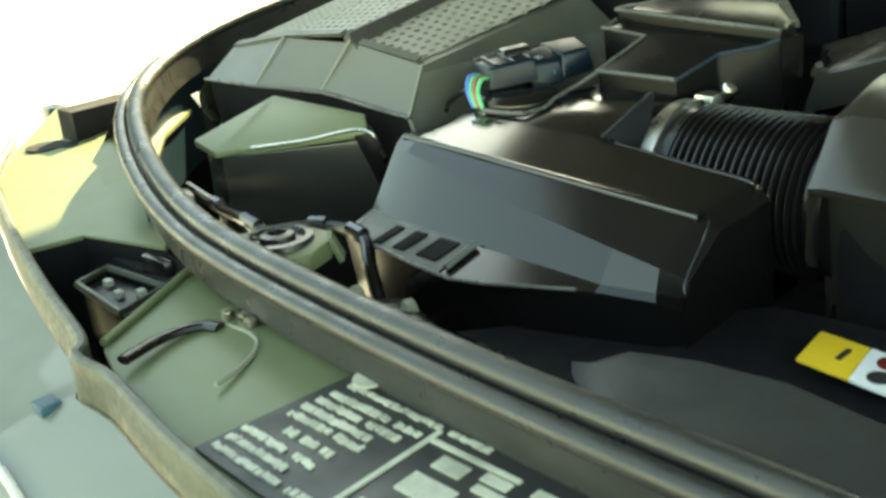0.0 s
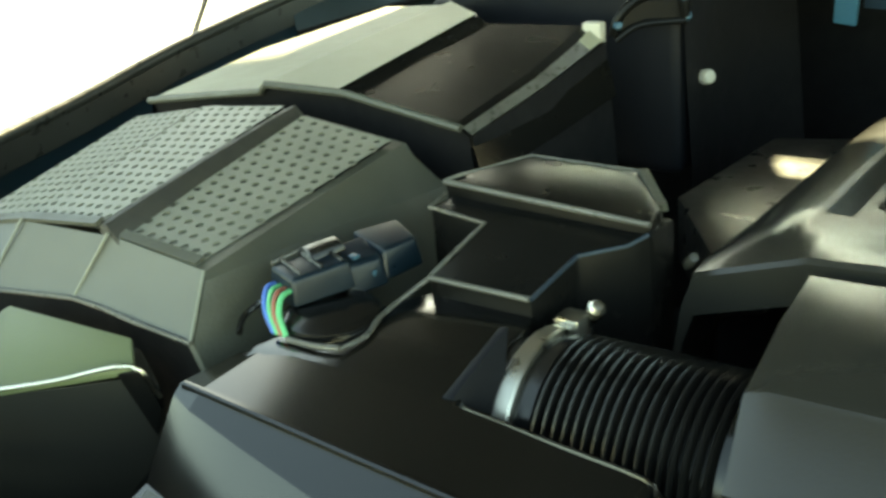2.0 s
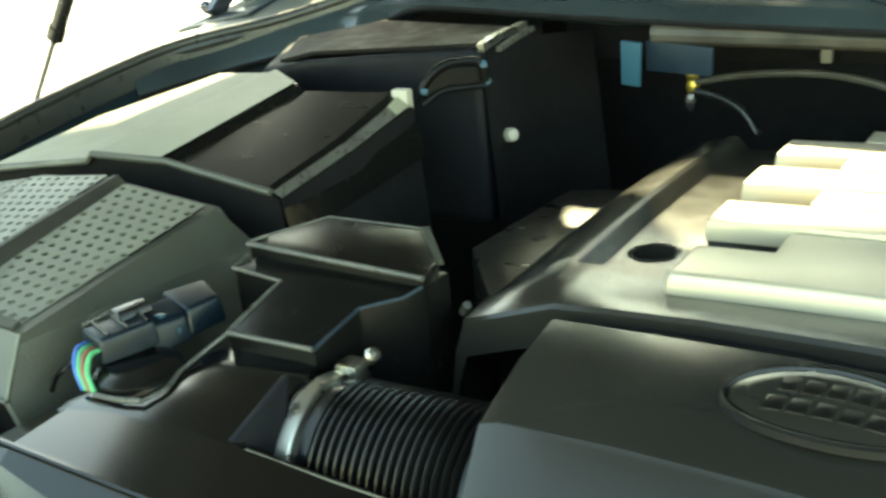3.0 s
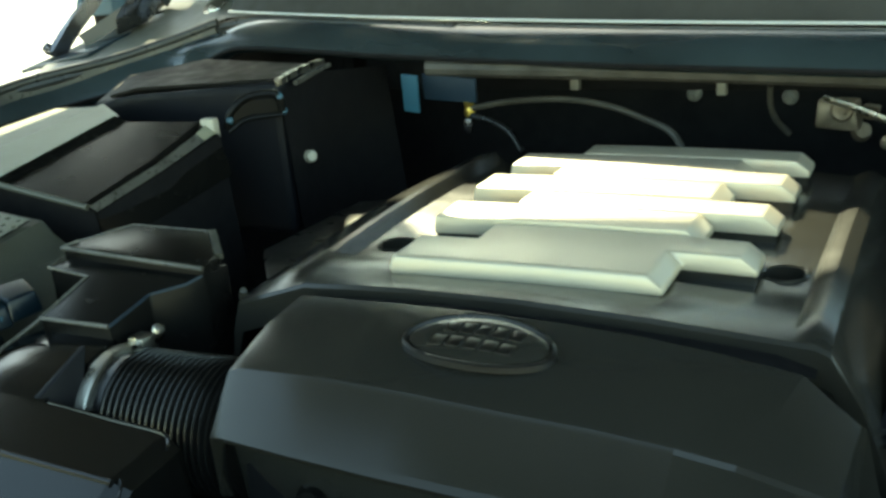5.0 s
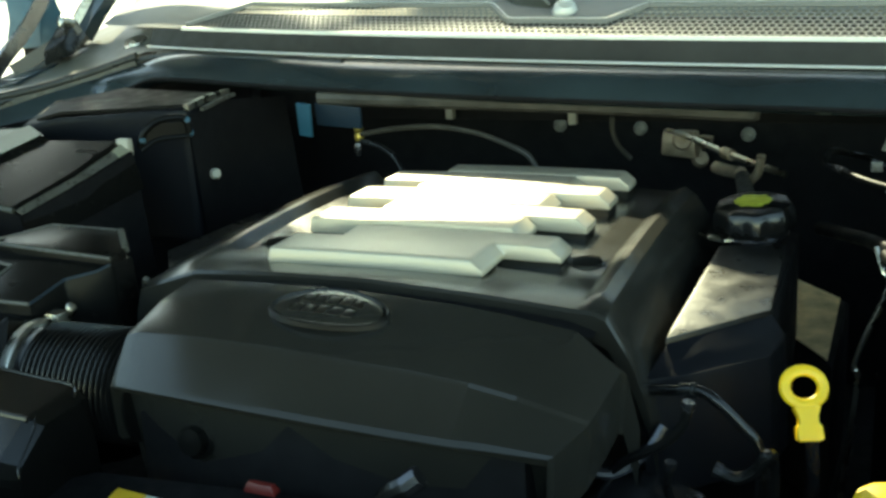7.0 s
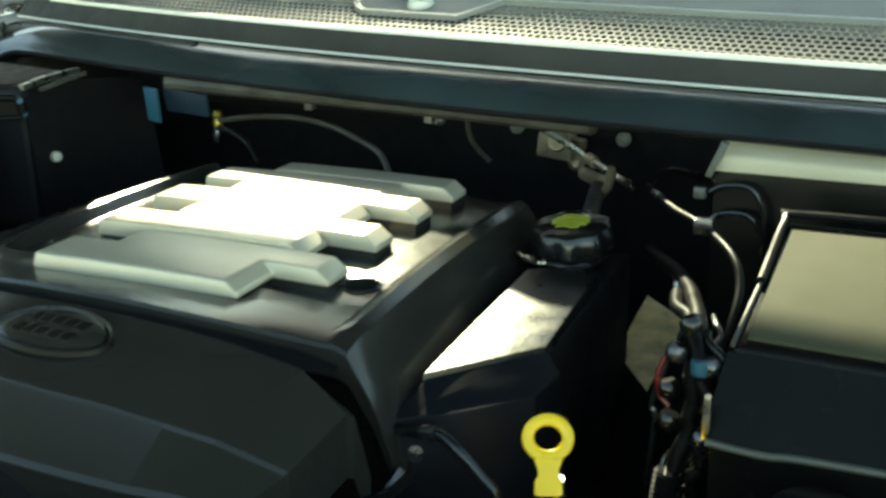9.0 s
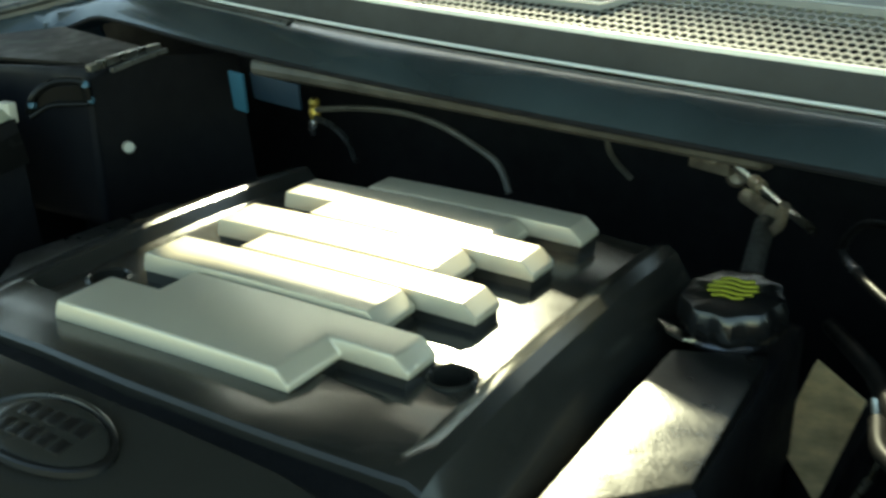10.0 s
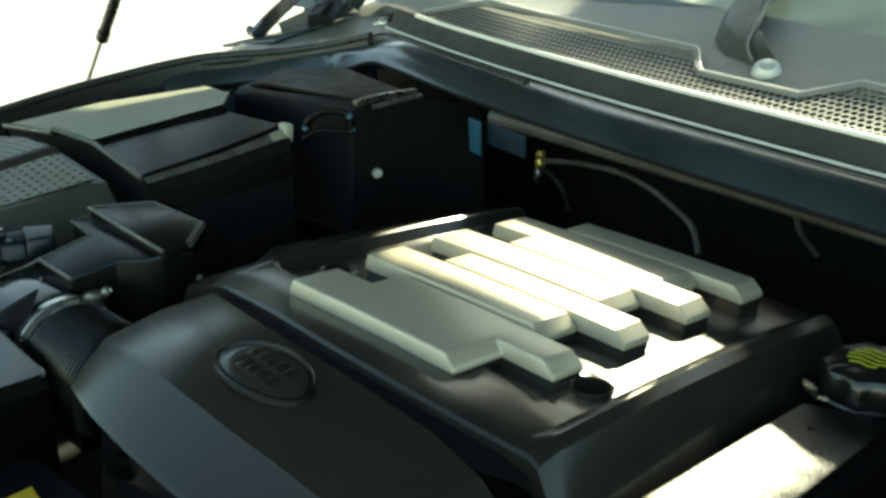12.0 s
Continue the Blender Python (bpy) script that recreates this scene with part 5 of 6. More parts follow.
part("body", prism([(-0.630, -0.372, 0.870), (-0.548, -0.378, 0.870), (-0.562, -0.338, 0.872), (-0.640, -0.345, 0.872)], 0.81, 0.003), PLASTIC, cbox)
part("top_frame", sweep([(-0.632, -0.374, 0.874), (-0.546, -0.380, 0.874), (-0.560, -0.336, 0.876), (-0.640, -0.344, 0.876), (-0.632, -0.374, 0.874)], ring(0.0030, 6), 1, False), DUSTY, cbox)
for x, y in ((-0.615, -0.356), (-0.585, -0.362), (-0.572, -0.350)):
    part("terminal", box(x - 0.004, x + 0.004, y - 0.003, y + 0.003, 0.86, 0.876, 0.001), CLIP, cbox, "pale terminal")
part("lever", loft([[(-0.60, -0.335, 0.87), (-0.565, -0.33, 0.87), (-0.56, -0.322, 0.87), (-0.60, -0.326, 0.87)], [(-0.595, -0.335, 0.894), (-0.568, -0.331, 0.892), (-0.565, -0.324, 0.892), (-0.597, -0.328, 0.894)]], bevel=0.002), GLOSS, cbox)

# printed instruction plate on the front panel
plate = thing("instruction_plate", "black instruction plate with pale printed text bars", "instruction plate", (-0.18, -0.41, 0.895))
part("base", panel([(-0.292, -0.462, 0.8985), (0.16, -0.478, 0.8985), (0.16, -0.372, 0.9075), (-0.275, -0.362, 0.9075)], 0.003, 0.001), INK, plate)


def plate_bar(x0, x1, y, h, slant=0.0):
    zz = lambda yy: 0.9002 + (yy + 0.462) * 0.082
    quad = [(x0, y - h / 2), (x1, y - h / 2 + slant), (x1, y + h / 2 + slant), (x0, y + h / 2)]
    part("print_bar", loft([[(a, b, zz(b) - 0.0012) for a, b in quad], [(a, b, zz(b) - 0.0002) for a, b in quad]]), PALE_PRINT, plate)


rng = random.Random(4)
part("print_dot", lathe([(0.010, -0.001), (0.010, 0.0005), (0.0, 0.0005)], (-0.262, -0.371, 0.9085), (0, -0.08, 1), 20), PALE_PRINT, plate)
for k, (y, h, spans) in enumerate(((-0.3715, 0.006, ((-0.245, -0.205), (-0.202, -0.185), (-0.182, -0.165), (-0.162, -0.145))), (-0.381, 0.005, ((-0.268, -0.195), (-0.19, -0.16))),
                                   (-0.391, 0.006, ((-0.270, -0.222), (-0.218, -0.200))), (-0.399, 0.006, ((-0.272, -0.235), (-0.231, -0.205))), (-0.407, 0.006, ((-0.274, -0.218),)),
                                   (-0.415, 0.006, ((-0.274, -0.240), (-0.236, -0.215))), (-0.426, 0.007, ((-0.262, -0.252), (-0.248, -0.236), (-0.232, -0.222))),
                                   (-0.437, 0.006, ((-0.284, -0.244), (-0.240, -0.222))), (-0.446, 0.006, ((-0.284, -0.232),)), (-0.455, 0.006, ((-0.284, -0.224), (-0.220, -0.204))))):
    for x0, x1 in spans:
        x = x0
        while x < x1 - 0.002:
            w = min(rng.uniform(0.0012, 0.0042), x1 - x)
            plate_bar(x, x + w, y + rng.uniform(-0.0005, 0.0005), h * rng.uniform(0.55, 0.8), rng.uniform(-0.0002, 0.0002))
            x += w + rng.choice((0.0004, 0.0005, 0.0014))
for x0, x1, y, h in ((-0.196, -0.193, -0.42, 0.075), (-0.194, -0.135, -0.390, 0.003), (-0.178, -0.160, -0.400, 0.009), (-0.152, -0.136, -0.396, 0.006), (-0.150, -0.128, -0.404, 0.005), (-0.180, -0.152, -0.418, 0.014), (-0.140, -0.122, -0.421, 0.006),
                     (-0.186, -0.14, -0.440, 0.004), (-0.172, -0.150, -0.451, 0.010), (-0.125, -0.105, -0.392, 0.006), (-0.128, -0.098, -0.404, 0.004), (-0.12, -0.07, -0.43, 0.005), (-0.12, -0.08, -0.44, 0.005), (-0.05, 0.02, -0.40, 0.005), (-0.05, 0.03, -0.41, 0.005), (-0.05, 0.0, -0.42, 0.005)):
    plate_bar(x0, x1, y, h)
part("blue_mark", box(-0.150, -0.138, -0.432, -0.420, 0.8995, 0.9045, 0.001), FOIL, plate, "blue printed mark")

# headlamp lens and bumper edge below the rim
lamp = thing("headlamp", "pale smooth headlamp lens below the front panel", "headlamp", (-0.7, -0.5, 0.7))
lens_path = smooth_path(RIM, 3)
part("lens", loft([[(p.x, p.y - 0.006, p.z - 0.022) for p in lens_path], [(p.x - 0.012, p.y - 0.022, p.z - 0.028) for p in lens_path], [(p.x - 0.035, p.y - 0.07, p.z - 0.045) for p in lens_path], [(p.x - 0.07, p.y - 0.14, p.z - 0.095) for p in lens_path], [(p.x - 0.09, p.y - 0.19, p.z - 0.18) for p in lens_path], [(p.x - 0.10, p.y - 0.21, p.z - 0.38) for p in lens_path]], closed=False), LENS, lamp)

# bracket with a rubber bush behind the seal
bush = thing("mount_bracket", "olive painted bracket with a round rubber bush", "bracket", (-0.455, -0.29, 0.9))
part("plate", prism([(-0.535, -0.335, 0.918), (-0.430, -0.325, 0.918), (-0.418, -0.296, 0.920), (-0.428, -0.272, 0.921), (-0.440, -0.262, 0.922), (-0.470, -0.264, 0.921), (-0.492, -0.284, 0.919)], 0.906, 0.003), SLAM, bush)
part("bush", lathe([(0.026, 0.0), (0.025, 0.004), (0.020, 0.0045), (0.018, 0.001), (0.013, 0.001), (0.012, 0.006), (0.007, 0.007), (0.006, 0.0)], (-0.458, -0.295, 0.920), (0, 0, 1), 26), RUBBER, bush, "round rubber bush")
part("fold", panel([(-0.440, -0.262, 0.923), (-0.427, -0.272, 0.922), (-0.420, -0.268, 0.905), (-0.434, -0.256, 0.905)], 0.004), SLAM, bush)
pipe = thing("coolant_pipe", "thin dark pipe with bright joints behind the seal", "pipe", (-0.56, -0.24, 0.89))
part("run", tube([(-0.690, -0.236, 0.905), (-0.63, -0.246, 0.903), (-0.575, -0.252, 0.902), (-0.545, -0.254, 0.898), (-0.52, -0.234, 0.90), (-0.49, -0.222, 0.902), (-0.455, -0.224, 0.90), (-0.43, -0.24, 0.89), (-0.41, -0.25, 0.87)], 0.0052, 6), GLOSS, pipe)
for a, b in (((-0.572, -0.253, 0.9035), (-0.551, -0.254, 0.901)), ((-0.628, -0.246, 0.905), (-0.615, -0.248, 0.905)), ((-0.515, -0.229, 0.903), (-0.50, -0.224, 0.904)), ((-0.475, -0.221, 0.904), (-0.456, -0.223, 0.903))):
    part("joint", tube([a, b], 0.0056, 1, 8, False), STEEL_DARK, pipe, "worn steel joint")
sclip = thing("seal_clip", "pale blue-grey plastic clip on the rubber seal", "clip", (-0.59, -0.29, 0.92))
part("body", prism([(-0.603, -0.297, 0.936), (-0.582, -0.303, 0.936), (-0.576, -0.290, 0.933), (-0.598, -0.283, 0.933)], 0.915, 0.003), LENS, sclip)
hook = thing("bonnet_catch", "pale metal hook in the front corner of the bay", "hook", (-0.82, -0.13, 0.92))
part("blade", loft([[(-0.862, -0.128, 0.948), (-0.845, -0.135, 0.950), (-0.842, -0.122, 0.950), (-0.858, -0.118, 0.950)], [(-0.84, -0.13, 0.938), (-0.825, -0.136, 0.938), (-0.82, -0.126, 0.938), (-0.835, -0.12, 0.938)], [(-0.80, -0.138, 0.925), (-0.79, -0.142, 0.925), (-0.785, -0.135, 0.922), (-0.795, -0.13, 0.922)]], bevel=0.002), ZINC, hook)
for at, nm in (((-0.405, -0.272, 0.880), "pale"), ((-0.362, -0.262, 0.877), "olive")):
    hc = thing("hose_clip", "small pale hose clip below the intake duct", "clip", (at[0], at[1], at[2] - 0.02), group="hose clips")
    part("jaw", loft([[(at[0] - 0.010, at[1] - 0.006, at[2] - 0.012), (at[0] + 0.010, at[1] - 0.006, at[2] - 0.012), (at[0] + 0.008, at[1] + 0.006, at[2] - 0.012), (at[0] - 0.008, at[1] + 0.006, at[2] - 0.012)], [(at[0] - 0.003, at[1] - 0.004, at[2] + 0.012), (at[0] + 0.004, at[1] - 0.004, at[2] + 0.010), (at[0] + 0.003, at[1] + 0.004, at[2] + 0.010), (at[0] - 0.002, at[1] + 0.004, at[2] + 0.012)]], bevel=0.002), PALE, hc)
cool = thing("coolant_hose", "fat black coolant hose below the intake duct", "hose", (-0.36, -0.25, 0.86))
part("run", tube([(-0.43, -0.24, 0.845), (-0.38, -0.262, 0.862), (-0.33, -0.272, 0.862), (-0.27, -0.262, 0.85), (-0.2, -0.24, 0.82)], 0.019, 6, 14), RUBBER, cool)
for at, way in (((-0.385, -0.260, 0.8605), (0.9, -0.40, 0.25)), ((-0.245, -0.2545, 0.8420), (0.9, 0.30, -0.30))):
    part("hose_band", lathe([(0.0188, -0.005), (0.0204, -0.004), (0.0204, 0.004), (0.0188, 0.005)], at, way, 20, cap=False), STEEL_DARK, cool, "dark steel hose band")

# radiator shroud and its warning label
shroud = thing("radiator_shroud", "black plastic radiator shroud with a smooth grey duct", "radiator shroud", (-0.05, -0.25, 0.8))
part("shelf", prism([(-0.40, -0.30, 0.862), (0.55, -0.30, 0.868), (0.55, -0.10, 0.878), (-0.02, -0.108, 0.880), (-0.18, -0.115, 0.878), (-0.30, -0.20, 0.866)], 0.80, 0.004), BLACKOUT, shroud)
duct_back = [(-0.228, -0.253, 0.876), (-0.200, -0.236, 0.888), (-0.160, -0.226, 0.890), (-0.110, -0.220, 0.890), (-0.052, -0.228, 0.889), (0.02, -0.245, 0.888), (0.10, -0.270, 0.886)]
duct_front = [(-0.227, -0.255, 0.873), (-0.205, -0.270, 0.868), (-0.175, -0.300, 0.864), (-0.13, -0.325, 0.864), (-0.06, -0.338, 0.864), (0.02, -0.342, 0.864), (0.10, -0.345, 0.864)]
part("duct", loft([[(x, y + 0.004, max(0.868, z - 0.02)) for x, y, z in duct_back], duct_back, [(a[0] * 0.5 + b[0] * 0.5, a[1] * 0.5 + b[1] * 0.5, a[2] * 0.6 + b[2] * 0.4 + 0.006) for a, b in zip(duct_back, duct_front)], duct_front], closed=False), SLATE, shroud, "smooth matt grey duct", sharp=50)
warn = thing("warning_label", "yellow and white warning label on the radiator shroud", "label", (-0.0965, -0.1630, 0.881))
part("yellow_field", panel([(-0.1275, -0.1820, 0.8835), (-0.0945, -0.1870, 0.8835), (-0.1015, -0.1490, 0.8845), (-0.1335, -0.1450, 0.8845)], 0.002, 0.0004), LABEL_YELLOW, warn)
part("white_field", panel([(-0.0940, -0.1870, 0.8835), (-0.0615, -0.1920, 0.8835), (-0.0685, -0.1530, 0.8845), (-0.1010, -0.1490, 0.8845)], 0.002, 0.0004), LABEL_WHITE, warn)
part("red_mark", lathe([(0.0075, 0.0), (0.0075, 0.0012), (0.0, 0.0012)], (-0.0835, -0.1610, 0.8842), (0, 0, 1), 16), RED, warn)
part("black_mark", lathe([(0.0065, 0.0), (0.0065, 0.0012), (0.0, 0.0012)], (-0.0815, -0.1780, 0.8838), (0, 0, 1), 16), INK, warn)
part("black_stroke", panel([(-0.1105, -0.1710, 0.8848), (-0.1075, -0.1710, 0.8848), (-0.1075, -0.1580, 0.885), (-0.1105, -0.1580, 0.885)], 0.0012, 0), INK, warn)

# below the engine cover's front lip
nose = thing("timing_cover", "grimy black timing cover below the engine cover", "timing cover", (0.0, -0.07, 0.6))
part("wall", loft([[(-0.17, -0.062, 0.94), (0.0, -0.085, 0.94), (0.2, -0.065, 0.92), (0.2, 0.0, 0.92), (-0.17, 0.0, 0.94)], [(-0.17, -0.075, 0.60), (0.0, -0.085, 0.60), (0.2, -0.075, 0.60), (0.2, 0.0, 0.60), (-0.17, 0.0, 0.60)]], bevel=0.006), BLACKOUT, nose)
drive_hose = thing("vacuum_hose", "short black hose with bright ends below the engine cover", "hose", (0.12, -0.12, 0.86))
part("run", tube([(0.10, -0.115, 0.86), (0.104, -0.128, 0.895), (0.118, -0.132, 0.912), (0.134, -0.128, 0.922)], 0.009, 6), GLOSS, drive_hose)
part("end", tube([(0.126, -0.131, 0.917), (0.137, -0.127, 0.925)], 0.0095, 1, 10, False), STEEL_DARK, drive_hose, "bright steel end")
red_plug = thing("red_connector", "small red plastic connector below the engine cover", "connector", (0.0, -0.12, 0.885))
part("body", loft([[(-0.022, -0.128, 0.888), (0.012, -0.134, 0.891), (0.012, -0.122, 0.891), (-0.022, -0.118, 0.888)], [(-0.018, -0.126, 0.897), (0.008, -0.131, 0.899), (0.008, -0.124, 0.899), (-0.018, -0.120, 0.897)]], bevel=0.002), RED, red_plug)
part("pulley", lathe([(0.0, 0.012), (0.02, 0.012), (0.025, 0.004), (0.055, 0.004), (0.058, 0.008), (0.058, -0.02)], (0.02, -0.10, 0.78), (0, -1, 0.1), 32), STEEL_DARK, nose, "dark steel pulley")
part("side_boss", lathe([(0.0, 0.01), (0.012, 0.009), (0.014, 0.0), (0.018, -0.002), (0.018, -0.02)], (-0.10, -0.078, 0.90), (0, -1, 0.2), 20), PLASTIC, nose)
bezel_path = smooth_path(RIM[1:9], 3)
part("bezel", sweep([(p.x - 0.030, p.y - 0.062, p.z - 0.040) for p in bezel_path], ring(0.003, 8), 1, False), SILVER, lamp, "thin moulded line")

# ---- the other side: hoses, battery cover, tower ----
side_hose = thing("breather_hose", "black rubber breather hose beside the engine cover", "hose", (0.32, 0.11, 0.86))
part("run", tube([(0.255, 0.118, 0.903), (0.285, 0.110, 0.909), (0.305, 0.105, 0.913), (0.321, 0.10, 0.907), (0.342, 0.10, 0.887), (0.357, 0.10, 0.868), (0.360, 0.10, 0.83), (0.355, 0.10, 0.76)], 0.0052, 7, 12), GLOSS, side_hose)
part("cuff", tube([(0.288, 0.109, 0.910), (0.303, 0.106, 0.913)], 0.0068, 1, 12, False), RUBBER, side_hose)
for pts, r in (([(0.304, 0.06, 0.922), (0.299, 0.06, 0.900), (0.283, 0.06, 0.881), (0.265, 0.06, 0.869), (0.242, 0.06, 0.854), (0.22, 0.06, 0.82)], 0.0045),
               ([(0.325, 0.06, 0.863), (0.343, 0.06, 0.856), (0.359, 0.06, 0.865), (0.369, 0.06, 0.881), (0.372, 0.08, 0.86), (0.37, 0.09, 0.78)], 0.0055),
               ([(0.295, 0.03, 0.880), (0.291, 0.03, 0.860), (0.295, 0.03, 0.842), (0.302, 0.03, 0.821), (0.300, 0.03, 0.77)], 0.0040)):
    coil = thing("vacuum_hose", "thin glossy black vacuum hose beside the engine", "hose", pts[0], group="thin hoses")
    part("run", tube(pts, r, 7, 10), GLOSS, coil)
    part("end_ferrule", tube([pts[0], tuple(p + 0.35 * (q - p) for p, q in zip(pts[0], pts[1]))], r * 1.25, 1, 10, False), STEEL_DARK, coil, "dark steel ferrule")
pump = thing("ancillary_pump", "dark cast pump housing with small pipes beside the engine", "pump", (0.26, 0.06, 0.7))
part("housing", loft([[(0.20, 0.02, 0.70), (0.32, 0.02, 0.70), (0.34, 0.10, 0.70), (0.22, 0.12, 0.70)], [(0.21, 0.03, 0.81), (0.30, 0.03, 0.80), (0.32, 0.10, 0.82), (0.23, 0.11, 0.84)]], bevel=0.015, segments=3), STEEL_DARK, pump)
part("pipe", tube([(0.20, 0.05, 0.855), (0.235, 0.06, 0.845), (0.262, 0.08, 0.86), (0.275, 0.095, 0.88)], 0.006, 6), STEEL_DARK, pump)
part("return_pipe", tube([(0.19, 0.03, 0.81), (0.205, 0.03, 0.80), (0.222, 0.03, 0.775), (0.235, 0.04, 0.74)], 0.007, 6), ZINC, pump)
part("lever", loft([[(0.178, -0.03, 0.838), (0.206, -0.028, 0.846), (0.206, -0.018, 0.846), (0.178, -0.02, 0.838)], [(0.178, -0.03, 0.846), (0.206, -0.028, 0.854), (0.206, -0.018, 0.854), (0.178, -0.02, 0.846)]], bevel=0.002), ZINC, pump, "bright lever")

paper = thing("paper_label", "crumpled tan paper label low in the bay", "label", (0.365, 0.58, 0.79))
part("sheet", panel([(0.393, 0.488, 0.797), (0.398, 0.674, 0.812), (0.335, 0.731, 0.818), (0.335, 0.574, 0.800)], 0.002, 0), PAPER, paper)
part("backing_box", prism([(0.40, 0.48, 0.790), (0.41, 0.68, 0.805), (0.33, 0.74, 0.812), (0.325, 0.57, 0.793)], 0.6, 0.005), BLACKOUT, paper, "dark box below")

cable = thing("bonnet_cable", "thin pale cable hanging beside the hose bundle", "cable", (0.42, 0.36, 0.6))
part("run", tube([(0.442, 0.37, 0.975), (0.450, 0.36, 0.951), (0.456, 0.36, 0.941), (0.449, 0.36, 0.916), (0.433, 0.36, 0.872), (0.426, 0.36, 0.843), (0.430, 0.36, 0.833), (0.426, 0.36, 0.771), (0.42, 0.36, 0.70), (0.415, 0.36, 0.56)], 0.0030, 6, 8), ZINC, cable)

bundle = thing("heater_hose", "glossy black heater hoses twisted with taped wiring", "hose bundle", (0.50, 0.20, 0.6))
SPINE = smooth_path([(0.37, 0.54, 0.945), (0.41, 0.46, 0.960), (0.445, 0.38, 0.972), (0.474, 0.29, 0.984), (0.490, 0.236, 0.988), (0.497, 0.213, 0.975), (0.496, 0.21, 0.955), (0.499, 0.21, 0.93), (0.496, 0.208, 0.90), (0.487, 0.203, 0.872), (0.482, 0.20, 0.845), (0.486, 0.20, 0.80), (0.50, 0.20, 0.62)], 4)


def strand(turn, reach, r, wobble, start=0, stop=None):
    """One tube of the bundle, wound round its middle line."""
    pts = []
    for i, p in enumerate(SPINE):
        a = turn + 0.10 * i
        k = reach * (1 + wobble * math.sin(i * 1.3 + turn * 2))
        pts.append(p + Vector((k * math.cos(a), k * math.sin(a) * 0.7, 0)))
    return tube(pts[start:stop:2], r, 4, 12)


for nm, turn, reach, r, wobble, start, mat in (("main_hose", 0.3, 0.006, 0.0080, 0.2, 0, LOOM), ("second_hose", 2.6, 0.013, 0.0062, 0.3, 10, LOOM), ("wire_loom", 3.6, 0.018, 0.0036, 0.5, 16, GLOSS), ("thin_pipe", 5.2, 0.016, 0.0028, 0.3, 14, STEEL_DARK)):
    part(nm, strand(turn, reach, r, wobble, start), mat, bundle)
for k in range(9):
    part("sleeve_ring", lathe([(0.0092, -0.0022), (0.0125, 0.0), (0.0092, 0.0022)], (0.4785 - 0.0006 * k, 0.192, 0.868 - 0.0052 * k), (0.15, 0, 1), 16), GLOSS, bundle)
part("collar", lathe([(0.0125, -0.004), (0.0175, -0.002), (0.0175, 0.003), (0.0125, 0.004)], (0.483, 0.196, 0.812), (0.25, 0, 1), 20), GREY, bundle, "grey collar")
for i, (x, y, z) in enumerate(((0.478, 0.204, 0.975), (0.472, 0.206, 0.940), (0.474, 0.203, 0.912), (0.508, 0.200, 0.968), (0.510, 0.198, 0.932), (0.490, 0.195, 1.005), (0.503, 0.198, 0.902))):
    part("tape_band", lathe([(0.0075, -0.007), (0.0095, -0.003), (0.0095, 0.003), (0.0075, 0.007)], (x, y, z), (0.35 * (-1) ** i, 0.1, 1), 14), GLOSS if i % 3 else STEEL_DARK, bundle)
part("red_lead", tube([(0.470, 0.205, 0.972), (0.464, 0.203, 0.955), (0.466, 0.203, 0.935), (0.474, 0.203, 0.925)], 0.0026, 6, 8), RED, bundle, "red lead")
part("blue_tape", lathe([(0.0088, -0.006), (0.0092, 0.0), (0.0088, 0.006)], (0.5000, 0.198, 0.968), (0, 0, 1), 14), FOIL, bundle, "blue tape")

loop_pipe = thing("fuel_pipe", "bent dark steel pipe that loops beside the battery cover", "pipe", (0.44, 0.36, 0.98))
part("run", tube([(0.402, 0.620, 1.020), (0.387, 0.588, 1.030), (0.381, 0.545, 1.033), (0.384, 0.500, 1.034), (0.402, 0.462, 1.033), (0.430, 0.420, 1.032), (0.464, 0.379, 1.031), (0.501, 0.318, 1.026), (0.514, 0.285, 1.010), (0.514, 0.25, 0.985), (0.508, 0.23, 0.95)], 0.0038, 8, 12), LOOM, loop_pipe)
part("bright_bend", tube([(0.386, 0.492, 1.0345), (0.394, 0.474, 1.0345), (0.404, 0.460, 1.0335)], 0.0045, 4, 12), STEEL_DARK, loop_pipe, "brighter steel bend")
part("far_bend", tube([(0.402, 0.620, 1.020), (0.425, 0.635, 1.012), (0.45, 0.63, 1.00)], 0.0042, 6, 10), GLOSS, loop_pipe)
part("clip", box(0.456, 0.474, 0.366, 0.378, 1.026, 1.042, 0.002), STEEL_DARK, loop_pipe)

batt = thing("battery_cover", "black plastic battery cover, its top painted paler for light", "battery cover", (0.7, 0.3, 0.8))
part("lid", prism([(0.522, 0.200, 0.989), (0.95, 0.180, 0.985), (0.95, 0.425, 1.030), (0.535, 0.425, 1.031)], 0.93, 0.007, 0, 3), PLASTIC, batt)
# olive skin on the black lid paints the light on its top
part("top_panel", panel([(0.533, 0.210, 0.9945), (0.94, 0.19, 0.9905), (0.94, 0.40, 1.0300), (0.543, 0.402, 1.0305)], 0.003, 0.001), LIDTOP, batt, "olive top panel with light painted in")
part("back_ridge", sweep([(0.530, 0.30, 1.012), (0.535, 0.415, 1.034), (0.545, 0.428, 1.038), (0.70, 0.430, 1.038), (0.94, 0.428, 1.036)], ring(0.0042, 8), 5), LOOM, batt)
# lighter line in place of the left edge's highlight
part("left_edge", tube([(0.523, 0.200, 0.990), (0.531, 0.33, 1.014), (0.536, 0.42, 1.032)], 0.0022, 4, 8), RAIL, batt, "painted highlight on the left edge")
